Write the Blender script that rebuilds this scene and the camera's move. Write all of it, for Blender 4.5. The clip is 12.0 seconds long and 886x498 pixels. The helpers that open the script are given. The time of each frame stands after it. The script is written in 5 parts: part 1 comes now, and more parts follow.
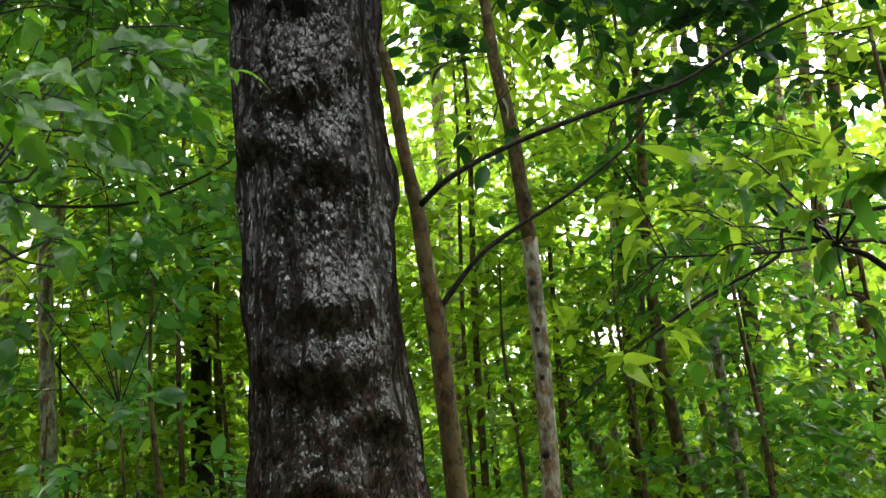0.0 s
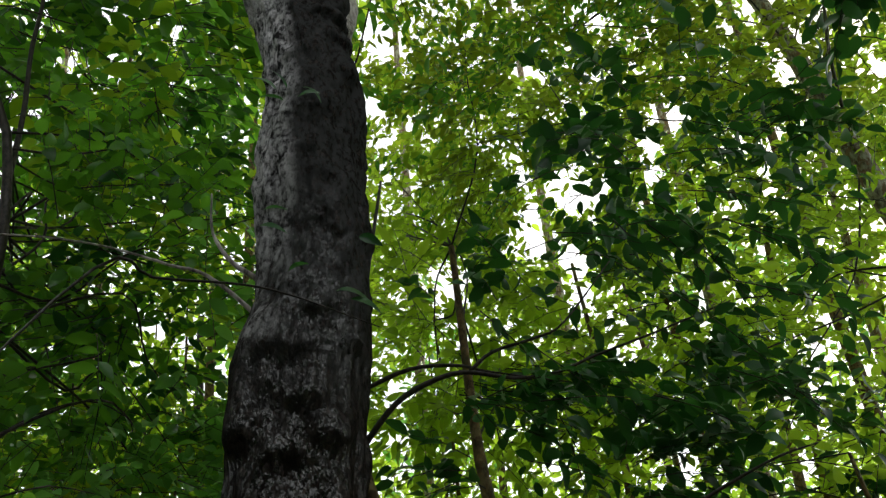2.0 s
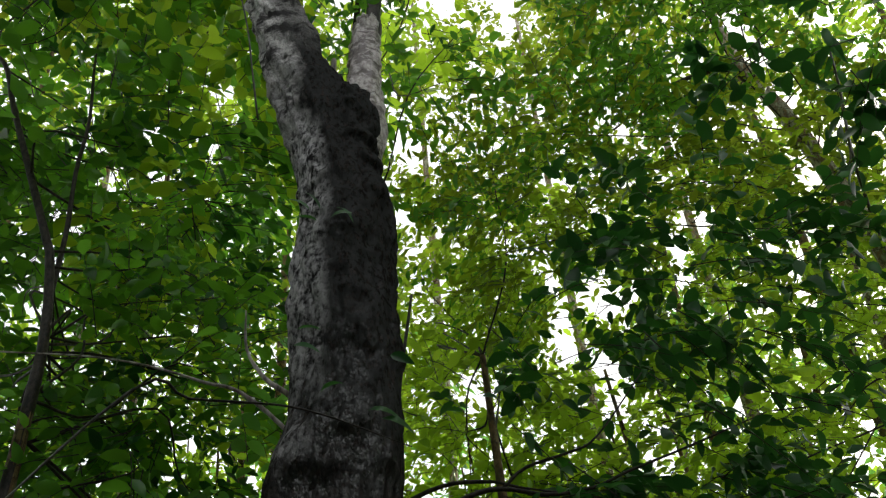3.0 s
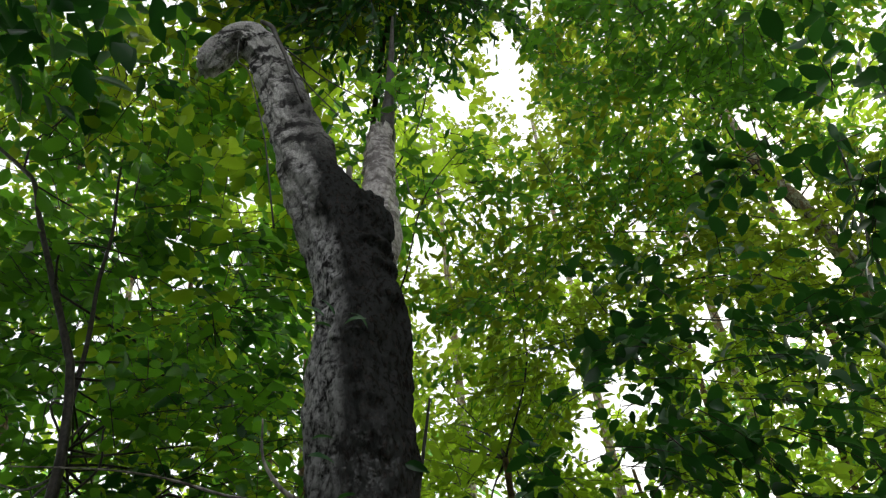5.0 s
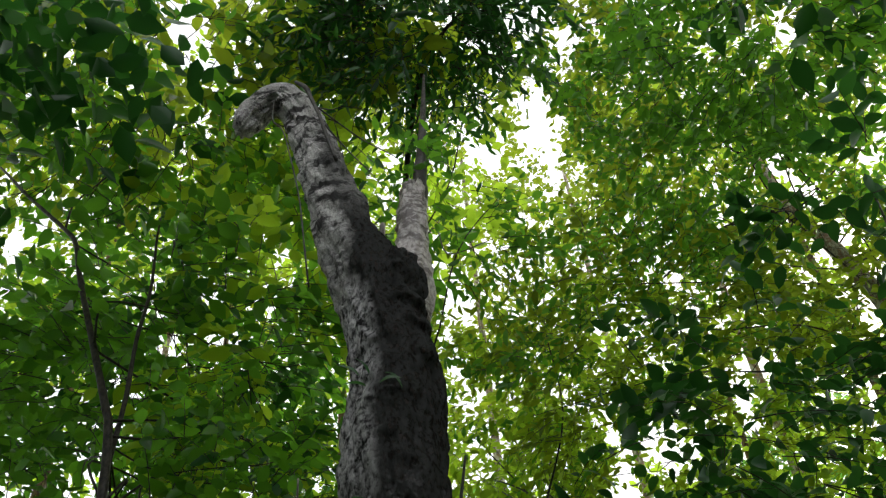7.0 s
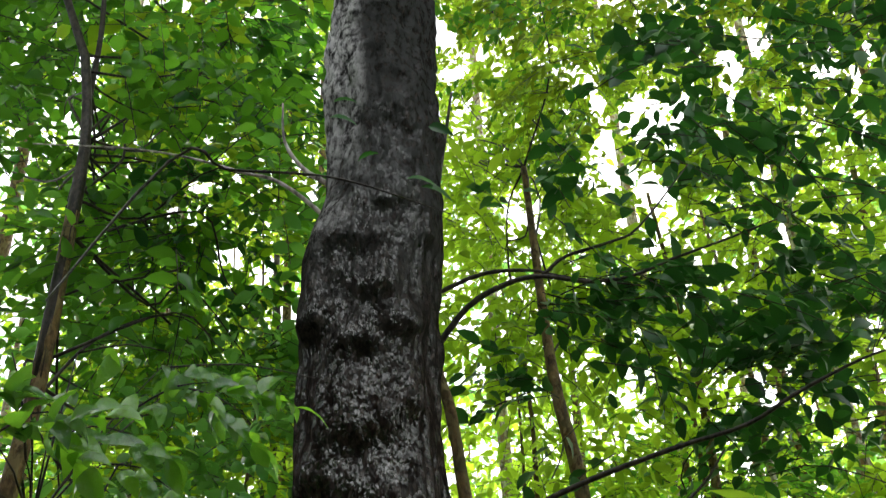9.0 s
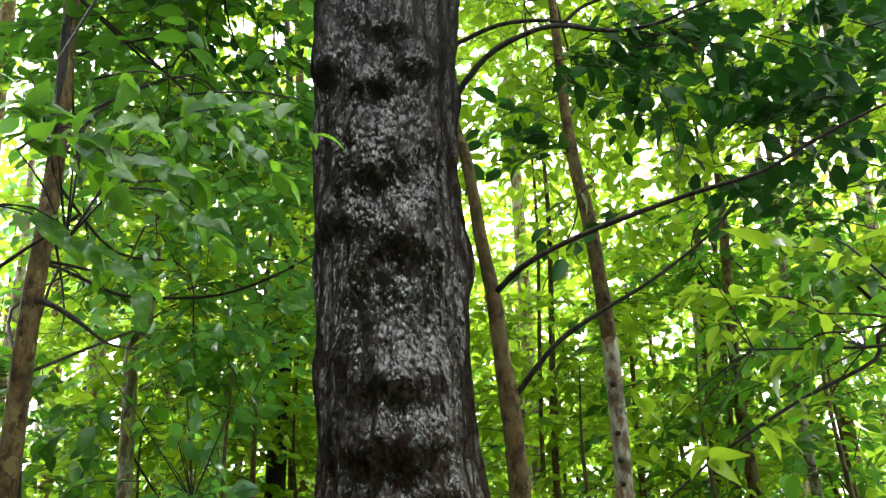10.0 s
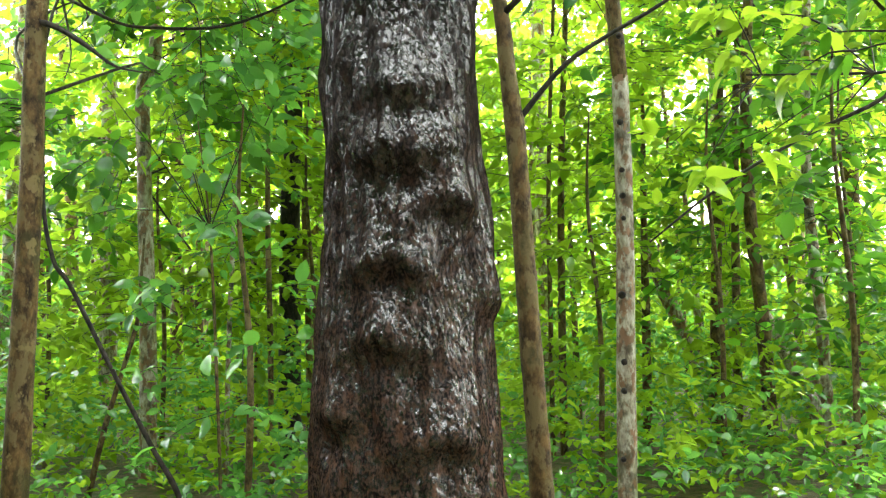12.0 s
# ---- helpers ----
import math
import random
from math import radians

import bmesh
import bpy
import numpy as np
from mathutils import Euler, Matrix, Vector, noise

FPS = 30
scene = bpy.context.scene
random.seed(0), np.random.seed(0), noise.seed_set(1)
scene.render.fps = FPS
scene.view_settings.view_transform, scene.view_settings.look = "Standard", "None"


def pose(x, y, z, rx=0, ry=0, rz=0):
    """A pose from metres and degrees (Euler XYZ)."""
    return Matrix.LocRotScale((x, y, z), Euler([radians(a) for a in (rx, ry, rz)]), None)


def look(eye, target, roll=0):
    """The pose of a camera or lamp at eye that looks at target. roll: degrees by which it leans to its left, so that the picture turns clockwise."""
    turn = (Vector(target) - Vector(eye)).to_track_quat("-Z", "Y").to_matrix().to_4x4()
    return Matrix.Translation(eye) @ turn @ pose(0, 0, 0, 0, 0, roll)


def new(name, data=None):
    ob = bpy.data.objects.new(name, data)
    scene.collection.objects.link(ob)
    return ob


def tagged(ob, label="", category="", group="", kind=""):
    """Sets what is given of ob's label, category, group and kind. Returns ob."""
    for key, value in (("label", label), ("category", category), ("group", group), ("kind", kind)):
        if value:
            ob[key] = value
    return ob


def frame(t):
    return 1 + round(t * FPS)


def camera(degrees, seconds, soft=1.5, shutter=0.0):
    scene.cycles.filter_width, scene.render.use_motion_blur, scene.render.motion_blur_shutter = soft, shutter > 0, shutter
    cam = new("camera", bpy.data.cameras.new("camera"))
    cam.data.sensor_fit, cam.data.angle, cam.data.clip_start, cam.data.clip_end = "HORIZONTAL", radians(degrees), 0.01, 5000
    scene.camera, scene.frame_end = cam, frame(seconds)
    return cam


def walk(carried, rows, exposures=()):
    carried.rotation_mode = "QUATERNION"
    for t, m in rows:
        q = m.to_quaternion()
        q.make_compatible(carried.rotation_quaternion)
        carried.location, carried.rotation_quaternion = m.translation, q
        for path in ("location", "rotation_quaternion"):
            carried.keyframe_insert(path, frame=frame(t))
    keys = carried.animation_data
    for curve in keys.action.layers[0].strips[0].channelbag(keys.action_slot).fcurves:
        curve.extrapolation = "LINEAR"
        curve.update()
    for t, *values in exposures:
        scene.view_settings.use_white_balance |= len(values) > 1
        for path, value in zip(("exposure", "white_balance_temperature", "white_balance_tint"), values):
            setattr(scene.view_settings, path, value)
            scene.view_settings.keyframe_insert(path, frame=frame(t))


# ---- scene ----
cam = camera(53.5, 12.0, soft=1.3, shutter=0.12)
# seconds, eye, a point two metres ahead, lean
PATH = [
    (0, (0.000, 0.000, 1.505), (-0.015, 1.963, 1.886), -4.58),
    (0.5, (-0.007, -0.023, 1.535), (-0.005, 1.885, 2.134), -3.73),
    (1, (-0.005, -0.041, 1.572), (0.018, 1.813, 2.321), -4.05),
    (1.5, (0.033, -0.106, 1.614), (0.081, 1.612, 2.637), -5.23),
    (2, (0.032, -0.135, 1.628), (0.099, 1.484, 2.801), -5.70),
    (2.5, (0.030, -0.185, 1.634), (0.066, 1.338, 2.930), -5.62),
    (2.7, (0.031, -0.199, 1.635), (0.057, 1.292, 2.968), -5.52),
    (4.3, (0.064, -0.182, 1.635), (0.064, 1.247, 3.034), -5.74),
    (4.5, (0.063, -0.190, 1.638), (0.064, 1.207, 3.070), -5.84),
    (5, (0.075, -0.217, 1.644), (0.061, 1.089, 3.159), -6.02),
    (5.5, (0.080, -0.259, 1.644), (0.019, 0.959, 3.229), -5.11),
    (6, (0.086, -0.297, 1.649), (0.009, 0.880, 3.264), -4.92),
    (6.5, (0.084, -0.272, 1.654), (0.004, 0.903, 3.270), -5.02),
    (6.7, (0.083, -0.268, 1.657), (0.004, 0.916, 3.267), -4.82),
    (8.3, (0.047, -0.051, 1.590), (-0.028, 1.442, 2.918), -3.23),
    (8.5, (0.042, -0.032, 1.572), (-0.044, 1.526, 2.823), -2.91),
    (9, (0.023, -0.004, 1.504), (-0.084, 1.671, 2.592), -2.70),
    (9.5, (0.016, 0.026, 1.442), (-0.136, 1.840, 2.271), -2.62),
    (10, (0.008, 0.050, 1.399), (-0.170, 1.931, 2.052), -2.34),
    (10.5, (0.015, 0.053, 1.346), (-0.196, 1.994, 1.779), -1.73),
    (11, (0.021, 0.058, 1.293), (-0.209, 2.026, 1.562), -1.24),
    (11.5, (0.022, 0.048, 1.258), (-0.222, 2.026, 1.434), -1.12),
    (12, (0.025, 0.048, 1.250), (-0.208, 2.030, 1.384), -1.22),
]
EXPOSURES = [(0, 2.0), (0.5, 1.8), (1.0, 1.35), (1.5, 0.75), (2.0, 0.6), (2.5, 0.43), (4.5, 0.43), (6.5, 0.56), (8.5, 1.25), (9.0, 1.75), (9.5, 2.0), (10.5, 2.82), (11.0, 3.15), (11.5, 3.32), (12, 3.32)]
walk(cam, [(t, look(eye, target, roll)) for t, eye, target, roll in PATH], EXPOSURES)

# ---------------------------------------------------------------- sky and light
world = bpy.data.worlds.new("overcast_sky")
scene.world = world
world.use_nodes = True
wn = world.node_tree
wn.nodes.clear()
sky = wn.nodes.new("ShaderNodeTexSky")
sky.sky_type = "NISHITA"
sky.sun_disc = False
sky.sun_elevation, sky.sun_rotation = radians(38), radians(42)
sky.dust_density, sky.air_density = 4.0, 1.0
cloud = wn.nodes.new("ShaderNodeMixRGB")
cloud.inputs[0].default_value = 0.8
cloud.inputs[2].default_value = (11.0, 11.2, 11.1, 1)
back = wn.nodes.new("ShaderNodeBackground")
back.inputs[1].default_value = 0.12
wout = wn.nodes.new("ShaderNodeOutputWorld")
wn.links.new(sky.outputs[0], cloud.inputs[1])
wn.links.new(cloud.outputs[0], back.inputs[0])
wn.links.new(back.outputs[0], wout.inputs[0])

sun = new("sun", bpy.data.lights.new("sun", "SUN"))
sun.data.energy, sun.data.angle, sun.data.color = 1.5, radians(20), (1.0, 0.97, 0.92)
sun.matrix_basis = look((14.7, 19.3, 19.2), (0, 3, 2))


# ---------------------------------------------------------------- materials
def nodes_of(name):
    m = bpy.data.materials.new(name)
    m.use_nodes = True
    nt = m.node_tree
    nt.nodes.clear()
    return m, nt


def node(nt, kind, **sets):
    n = nt.nodes.new(kind)
    for key, value in sets.items():
        n.inputs[int(key[1:])].default_value = value
    return n


def ramp(nt, source, stops):
    r = nt.nodes.new("ShaderNodeValToRGB")
    while len(r.color_ramp.elements) < len(stops):
        r.color_ramp.elements.new(0.5)
    for e, (at, colour) in zip(r.color_ramp.elements, stops):
        e.position, e.color = at, (*colour, 1)
    nt.links.new(source, r.inputs[0])
    return r.outputs[0]


def noise_at(nt, scale, stretch=(1, 1, 1), detail=5, rough=0.6):
    co = nt.nodes.new("ShaderNodeTexCoord")
    mp = nt.nodes.new("ShaderNodeMapping")
    mp.inputs["Scale"].default_value = stretch
    n = nt.nodes.new("ShaderNodeTexNoise")
    n.inputs["Scale"].default_value, n.inputs["Detail"].default_value, n.inputs["Roughness"].default_value = scale, detail, rough
    nt.links.new(co.outputs["Object"], mp.inputs[0])
    nt.links.new(mp.outputs[0], n.inputs["Vector"])
    return n.outputs["Fac"]


def mixed(nt, a, b, fac, mode="MIX"):
    m = nt.nodes.new("ShaderNodeMixRGB")
    m.blend_type = mode
    for socket, value in zip(m.inputs, (fac, a, b)):
        if hasattr(value, "is_output"):
            nt.links.new(value, socket)
        else:
            socket.default_value = value if isinstance(value, (int, float)) else (*value, 1)
    return m.outputs[0]


def leaf_material(name, dark, mid, light, glow, through_part=0.5, rough=0.22, spec=0.5, ribs=None):
    """A leaf: coloured, slightly wet upper side and light coming through the blade."""
    m, nt = nodes_of(name)
    geo, info = nt.nodes.new("ShaderNodeNewGeometry"), nt.nodes.new("ShaderNodeObjectInfo")
    add = nt.nodes.new("ShaderNodeMath")
    add.operation = "ADD"
    nt.links.new(geo.outputs["Random Per Island"], add.inputs[0])
    nt.links.new(info.outputs["Random"], add.inputs[1])
    fr = nt.nodes.new("ShaderNodeMath")
    fr.operation = "FRACT"
    nt.links.new(add.outputs[0], fr.inputs[0])
    base = ramp(nt, fr.outputs[0], [(0.0, dark), (0.5, mid), (1.0, light)])
    blotch = noise_at(nt, 9.0, detail=3)
    base = mixed(nt, base, mid, mixed(nt, (0, 0, 0), blotch, 0.45))
    p = nt.nodes.new("ShaderNodeBsdfPrincipled")
    nt.links.new(base, p.inputs["Base Color"])
    p.inputs["Roughness"].default_value = rough
    if ribs:
        p.inputs["Coat Weight"].default_value, p.inputs["Coat Roughness"].default_value = 0.8, 0.05
        b = nt.nodes.new("ShaderNodeBump")
        b.inputs["Strength"].default_value, b.inputs["Distance"].default_value = 0.7, ribs[1]
        nt.links.new(noise_at(nt, ribs[0], detail=2), b.inputs["Height"])
        nt.links.new(b.outputs[0], p.inputs["Normal"])
    p.inputs["Specular IOR Level"].default_value = spec
    tr = nt.nodes.new("ShaderNodeBsdfTranslucent")
    nt.links.new(mixed(nt, base, glow, ramp(nt, fr.outputs[0], [(0.0, (0.4, 0.4, 0.4)), (1.0, (0.85, 0.85, 0.85))])), tr.inputs["Color"])
    mix = node(nt, "ShaderNodeMixShader", _0=through_part)
    nt.links.new(p.outputs[0], mix.inputs[1])
    nt.links.new(tr.outputs[0], mix.inputs[2])
    o = nt.nodes.new("ShaderNodeOutputMaterial")
    nt.links.new(mix.outputs[0], o.inputs[0])
    return m


def bark_material(name, stops, scale, stretch, rough=(0.35, 0.75), bump=0.6, dist=0.02, patches=None, spec=0.5):
    m, nt = nodes_of(name)
    grain = noise_at(nt, scale, stretch, 8, 0.65)
    broad = noise_at(nt, scale * 0.75, (1, 1, 0.55), 5, 0.65)
    colour = ramp(nt, grain, stops)
    if patches:
        mask = ramp(nt, broad, [(0.51, (0, 0, 0)), (0.57, (1, 1, 1))])
        colour = mixed(nt, colour, patches, mask)
        moss = ramp(nt, noise_at(nt, scale * 0.3, (1, 1, 0.7), 5, 0.66), [(0.54, (0, 0, 0)), (0.62, (0.75, 0.75, 0.75))])
        colour = mixed(nt, colour, (0.05, 0.045, 0.016), moss)
        colour = mixed(nt, colour, tuple(min(0.6, 1.5 * q) for q in patches), ramp(nt, noise_at(nt, scale * 0.5, (1, 1, 0.8), 4, 0.6), [(0.60, (0, 0, 0)), (0.64, (0.8, 0.8, 0.8))]))
    p = nt.nodes.new("ShaderNodeBsdfPrincipled")
    nt.links.new(colour, p.inputs["Base Color"])
    nt.links.new(ramp(nt, broad, [(0.35, (rough[0],) * 3), (0.7, (rough[1],) * 3)]), p.inputs["Roughness"])
    p.inputs["Specular IOR Level"].default_value = spec
    b = nt.nodes.new("ShaderNodeBump")
    b.inputs["Strength"].default_value, b.inputs["Distance"].default_value = bump, dist
    nt.links.new(grain, b.inputs["Height"])
    nt.links.new(b.outputs[0], p.inputs["Normal"])
    o = nt.nodes.new("ShaderNodeOutputMaterial")
    nt.links.new(p.outputs[0], o.inputs[0])
    return m


def math_node(nt, op, a, b, c=None):
    n = nt.nodes.new("ShaderNodeMath")
    n.operation = op
    for socket, value in zip(n.inputs, (a, b, c)):
        if hasattr(value, "is_output"):
            nt.links.new(value, socket)
        elif value is not None:
            socket.default_value = value
    return n.outputs[0]


def span(nt, value, low, high, to_low=0.0, to_high=1.0):
    n = nt.nodes.new("ShaderNodeMapRange")
    nt.links.new(value, n.inputs[0])
    for k, v in enumerate((low, high, to_low, to_high)):
        n.inputs[k + 1].default_value = v
    return n.outputs[0]


def chips(nt, scale, stretch, warp_by=0.012):
    """Distance to the middle of ragged upright flakes, and a random value for each flake."""
    co, mp = nt.nodes.new("ShaderNodeTexCoord"), nt.nodes.new("ShaderNodeMapping")
    mp.inputs["Scale"].default_value = (1, 1, stretch)
    warp = nt.nodes.new("ShaderNodeTexNoise")
    warp.inputs["Scale"].default_value = 45
    shift = nt.nodes.new("ShaderNodeVectorMath")
    shift.operation = "MULTIPLY_ADD"
    shift.inputs[1].default_value = (warp_by,) * 3
    nt.links.new(co.outputs["Object"], warp.inputs["Vector"])
    nt.links.new(warp.outputs["Color"], shift.inputs[0])
    nt.links.new(co.outputs["Object"], shift.inputs[2])
    nt.links.new(shift.outputs[0], mp.inputs[0])
    cell = nt.nodes.new("ShaderNodeTexVoronoi")
    cell.inputs["Scale"].default_value = scale
    nt.links.new(mp.outputs[0], cell.inputs["Vector"])
    tone = nt.nodes.new("ShaderNodeSeparateColor")
    nt.links.new(cell.outputs["Color"], tone.inputs[0])
    return cell.outputs["Distance"], tone.outputs[0]


def great_bark_material():
    """Wet black-brown flaky bark, rusty near the foot, drier and paler grey high up but dark on the +x side."""
    m, nt = nodes_of("wet_blackish_bark")
    grain = noise_at(nt, 150, (1, 1, 0.6), 5, 0.65)
    flake = noise_at(nt, 46, (1, 1, 0.62), 5, 0.65)
    broad = noise_at(nt, 4.5, (1, 1, 0.7), 5, 0.6)
    crust = noise_at(nt, 15, (1, 1, 0.8), 6, 0.65)
    near, tone = chips(nt, 95, 0.45)
    co, sep = nt.nodes.new("ShaderNodeTexCoord"), nt.nodes.new("ShaderNodeSeparateXYZ")
    nt.links.new(co.outputs["Object"], sep.inputs[0])
    x, z = sep.outputs[0], sep.outputs[2]
    # the wet lower bark
    low = ramp(nt, tone, [(0.0, (0.005, 0.0042, 0.0037)), (0.6, (0.014, 0.0105, 0.0092)), (1.0, (0.05, 0.038, 0.034))])
    low = mixed(nt, low, (0.007, 0.005, 0.005), ramp(nt, grain, [(0.40, (0.8, 0.8, 0.8)), (0.52, (0, 0, 0))]))
    foot = math_node(nt, "MULTIPLY", span(nt, z, 0.9, 1.9, 1.0, 0.12), ramp(nt, flake, [(0.52, (0, 0, 0)), (0.66, (1, 1, 1))]))
    low = mixed(nt, low, (0.10, 0.058, 0.043), math_node(nt, "MULTIPLY", span(nt, z, 1.0, 1.9, 0.7, 0.05), ramp(nt, grain, [(0.49, (0, 0, 0)), (0.58, (1, 1, 1))])))
    low = mixed(nt, low, (0.13, 0.062, 0.036), math_node(nt, "MULTIPLY", foot, 0.6))
    low = mixed(nt, low, (0.04, 0.042, 0.042), math_node(nt, "MULTIPLY", span(nt, z, 2.5, 3.3, 0.0, 0.85), ramp(nt, flake, [(0.42, (0.15, 0.15, 0.15)), (0.52, (1, 1, 1))])))
    # the drier upper bark
    high = ramp(nt, flake, [(0.36, (0.03, 0.028, 0.03)), (0.45, (0.21, 0.202, 0.207)), (0.58, (0.55, 0.53, 0.54))])
    high = mixed(nt, high, (0.022, 0.02, 0.021), ramp(nt, crust, [(0.38, (1, 1, 1)), (0.46, (0, 0, 0))]))
    pale = ramp(nt, grain, [(0.35, (0.26, 0.24, 0.235)), (0.5, (0.52, 0.495, 0.485)), (0.65, (0.70, 0.68, 0.67))])
    # dark bands: stain, together with the ridges' shade put into the colour
    ring = noise_at(nt, 5.5, (1, 1, 2.6), 6, 0.66)
    pale = mixed(nt, pale, (0.045, 0.04, 0.042), ramp(nt, ring, [(0.40, (0.95, 0.95, 0.95)), (0.50, (0, 0, 0))]))
    pale = mixed(nt, pale, (0.06, 0.055, 0.055), ramp(nt, crust, [(0.37, (0.9, 0.9, 0.9)), (0.45, (0, 0, 0))]))
    high = mixed(nt, high, pale, span(nt, math_node(nt, "MULTIPLY_ADD", broad, 1.2, z), 5.2, 5.9))
    dry = span(nt, math_node(nt, "MULTIPLY_ADD", broad, 1.6, math_node(nt, "MULTIPLY_ADD", crust, 0.6, z)), 4.2, 4.75)
    # the upper bark stays dark on its +x side, up to z 6.5
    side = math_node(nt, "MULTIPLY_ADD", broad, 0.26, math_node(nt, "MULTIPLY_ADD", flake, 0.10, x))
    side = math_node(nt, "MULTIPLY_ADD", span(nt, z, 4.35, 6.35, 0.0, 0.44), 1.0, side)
    dark_side = math_node(nt, "MULTIPLY", span(nt, side, -0.23, -0.17), math_node(nt, "MULTIPLY_ADD", span(nt, z, 5.3, 5.6), -0.35, 1.0))
    dark_side = math_node(nt, "MULTIPLY", dark_side, span(nt, z, 6.5, 6.0))
    dry = math_node(nt, "MULTIPLY", dry, math_node(nt, "MULTIPLY_ADD", dark_side, -1.0, 1.0))
    p = nt.nodes.new("ShaderNodeBsdfPrincipled")
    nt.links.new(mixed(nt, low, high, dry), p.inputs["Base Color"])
    nt.links.new(mixed(nt, (0.5, 0.5, 0.5), (0.75, 0.75, 0.75), dry), p.inputs["Roughness"])
    p.inputs["Specular IOR Level"].default_value = 0.0
    film = math_node(nt, "MULTIPLY_ADD", ramp(nt, crust, [(0.40, (0.1, 0.1, 0.1)), (0.52, (1, 1, 1))]), 0.85, math_node(nt, "MULTIPLY", tone, 0.15))
    soak = math_node(nt, "MULTIPLY", math_node(nt, "MULTIPLY_ADD", dry, -0.9, 1.0), math_node(nt, "MULTIPLY_ADD", math_node(nt, "MULTIPLY", dark_side, span(nt, z, 3.1, 3.7)), -0.78, 1.0))
    lay = nt.nodes.new("ShaderNodeLayerWeight")
    soak = math_node(nt, "MULTIPLY", soak, ramp(nt, lay.outputs["Facing"], [(0.2, (1, 1, 1)), (0.6, (0.1, 0.1, 0.1))]))
    soak = math_node(nt, "MULTIPLY", soak, ramp(nt, noise_at(nt, 62, (1, 1, 0.7), 4, 0.6), [(0.38, (0.03, 0.03, 0.03)), (0.51, (1, 1, 1))]))
    soak = math_node(nt, "MULTIPLY", soak, span(nt, z, 2.2, 2.9, 1.0, 0.5))
    nt.links.new(math_node(nt, "MULTIPLY", film, soak), p.inputs["Coat Weight"])
    p.inputs["Coat Roughness"].default_value, p.inputs["Coat IOR"].default_value = 0.12, 1.8

    def bumps(layers):
        normal = None
        for height, strength, dist, invert in layers:
            b = nt.nodes.new("ShaderNodeBump")
            b.invert = invert
            b.inputs["Strength"].default_value, b.inputs["Distance"].default_value = strength, dist
            nt.links.new(height, b.inputs["Height"])
            if normal:
                nt.links.new(normal, b.inputs["Normal"])
            normal = b.outputs[0]
        return normal

    strand = noise_at(nt, 42, (1, 1, 0.55), 3.5, 0.55)
    nt.links.new(bumps(((grain, 0.4, 0.003, False), (flake, 0.9, 0.013, False))), p.inputs["Normal"])
    nt.links.new(bumps(((strand, 0.85, 0.015, False), (near, 0.7, 0.006, True))), p.inputs["Coat Normal"])
    o = nt.nodes.new("ShaderNodeOutputMaterial")
    nt.links.new(p.outputs[0], o.inputs[0])
    return m


def ringed_bark_material():
    """Pale pinkish-grey bark with dark crosswise scars."""
    m, nt = nodes_of("pale_ringed_bark")
    grain = noise_at(nt, 60, (1, 1, 0.5), 6, 0.65)
    band = noise_at(nt, 11, (0.8, 0.8, 1.7), 6, 0.66)
    colour = ramp(nt, grain, [(0.36, (0.24, 0.20, 0.19)), (0.5, (0.46, 0.40, 0.385)), (0.64, (0.62, 0.58, 0.56))])
    colour = mixed(nt, colour, (0.07, 0.045, 0.04), ramp(nt, band, [(0.44, (0.92, 0.92, 0.92)), (0.53, (0, 0, 0))]))
    p = nt.nodes.new("ShaderNodeBsdfPrincipled")
    nt.links.new(colour, p.inputs["Base Color"])
    p.inputs["Roughness"].default_value, p.inputs["Specular IOR Level"].default_value = 0.45, 0.5
    b = nt.nodes.new("ShaderNodeBump")
    b.inputs["Strength"].default_value, b.inputs["Distance"].default_value = 0.7, 0.012
    nt.links.new(mixed(nt, grain, band, 0.6), b.inputs["Height"])
    nt.links.new(b.outputs[0], p.inputs["Normal"])
    o = nt.nodes.new("ShaderNodeOutputMaterial")
    nt.links.new(p.outputs[0], o.inputs[0])
    return m


# some are lighter or darker copies that hold a crown's light or shade as colour
LEAF_LIME = leaf_material("young_and_lit_lime_leaf", (0.045, 0.13, 0.012), (0.14, 0.26, 0.022), (0.25, 0.38, 0.035), (0.62, 0.9, 0.05), 0.62, 0.17, 0.5)
LEAF_OLIVE = leaf_material("olive_canopy_leaf", (0.03, 0.075, 0.012), (0.075, 0.14, 0.016), (0.15, 0.22, 0.024), (0.46, 0.6, 0.03), 0.56, 0.25, 0.4)
LEAF_MID = leaf_material("green_leaf", (0.016, 0.075, 0.026), (0.036, 0.125, 0.028), (0.09, 0.21, 0.03), (0.25, 0.62, 0.035), 0.52, 0.25, 0.45)
LEAF_DARK = leaf_material("dark_glossy_leaf", (0.012, 0.045, 0.018), (0.018, 0.07, 0.023), (0.035, 0.11, 0.028), (0.07, 0.28, 0.03), 0.32, 0.3, 0.3)
LEAF_SHADED = leaf_material("shaded_green_leaf", (0.014, 0.06, 0.02), (0.026, 0.095, 0.027), (0.055, 0.15, 0.03), (0.10, 0.34, 0.035), 0.35, 0.25, 0.45)
LEAF_FRESH = leaf_material("wet_fresh_leaf", (0.02, 0.10, 0.032), (0.06, 0.20, 0.06), (0.15, 0.34, 0.10), (0.36, 0.82, 0.10), 0.5, 0.16, 0.8, (55, 0.002))
LEAF_GLOSSY = leaf_material("large_wet_leaf", (0.025, 0.1, 0.024), (0.05, 0.16, 0.035), (0.13, 0.27, 0.03), (0.34, 0.75, 0.03), 0.48, 0.15, 0.6, (9, 0.012))
BARK_MAIN = great_bark_material()
BARK_RINGED = ringed_bark_material()
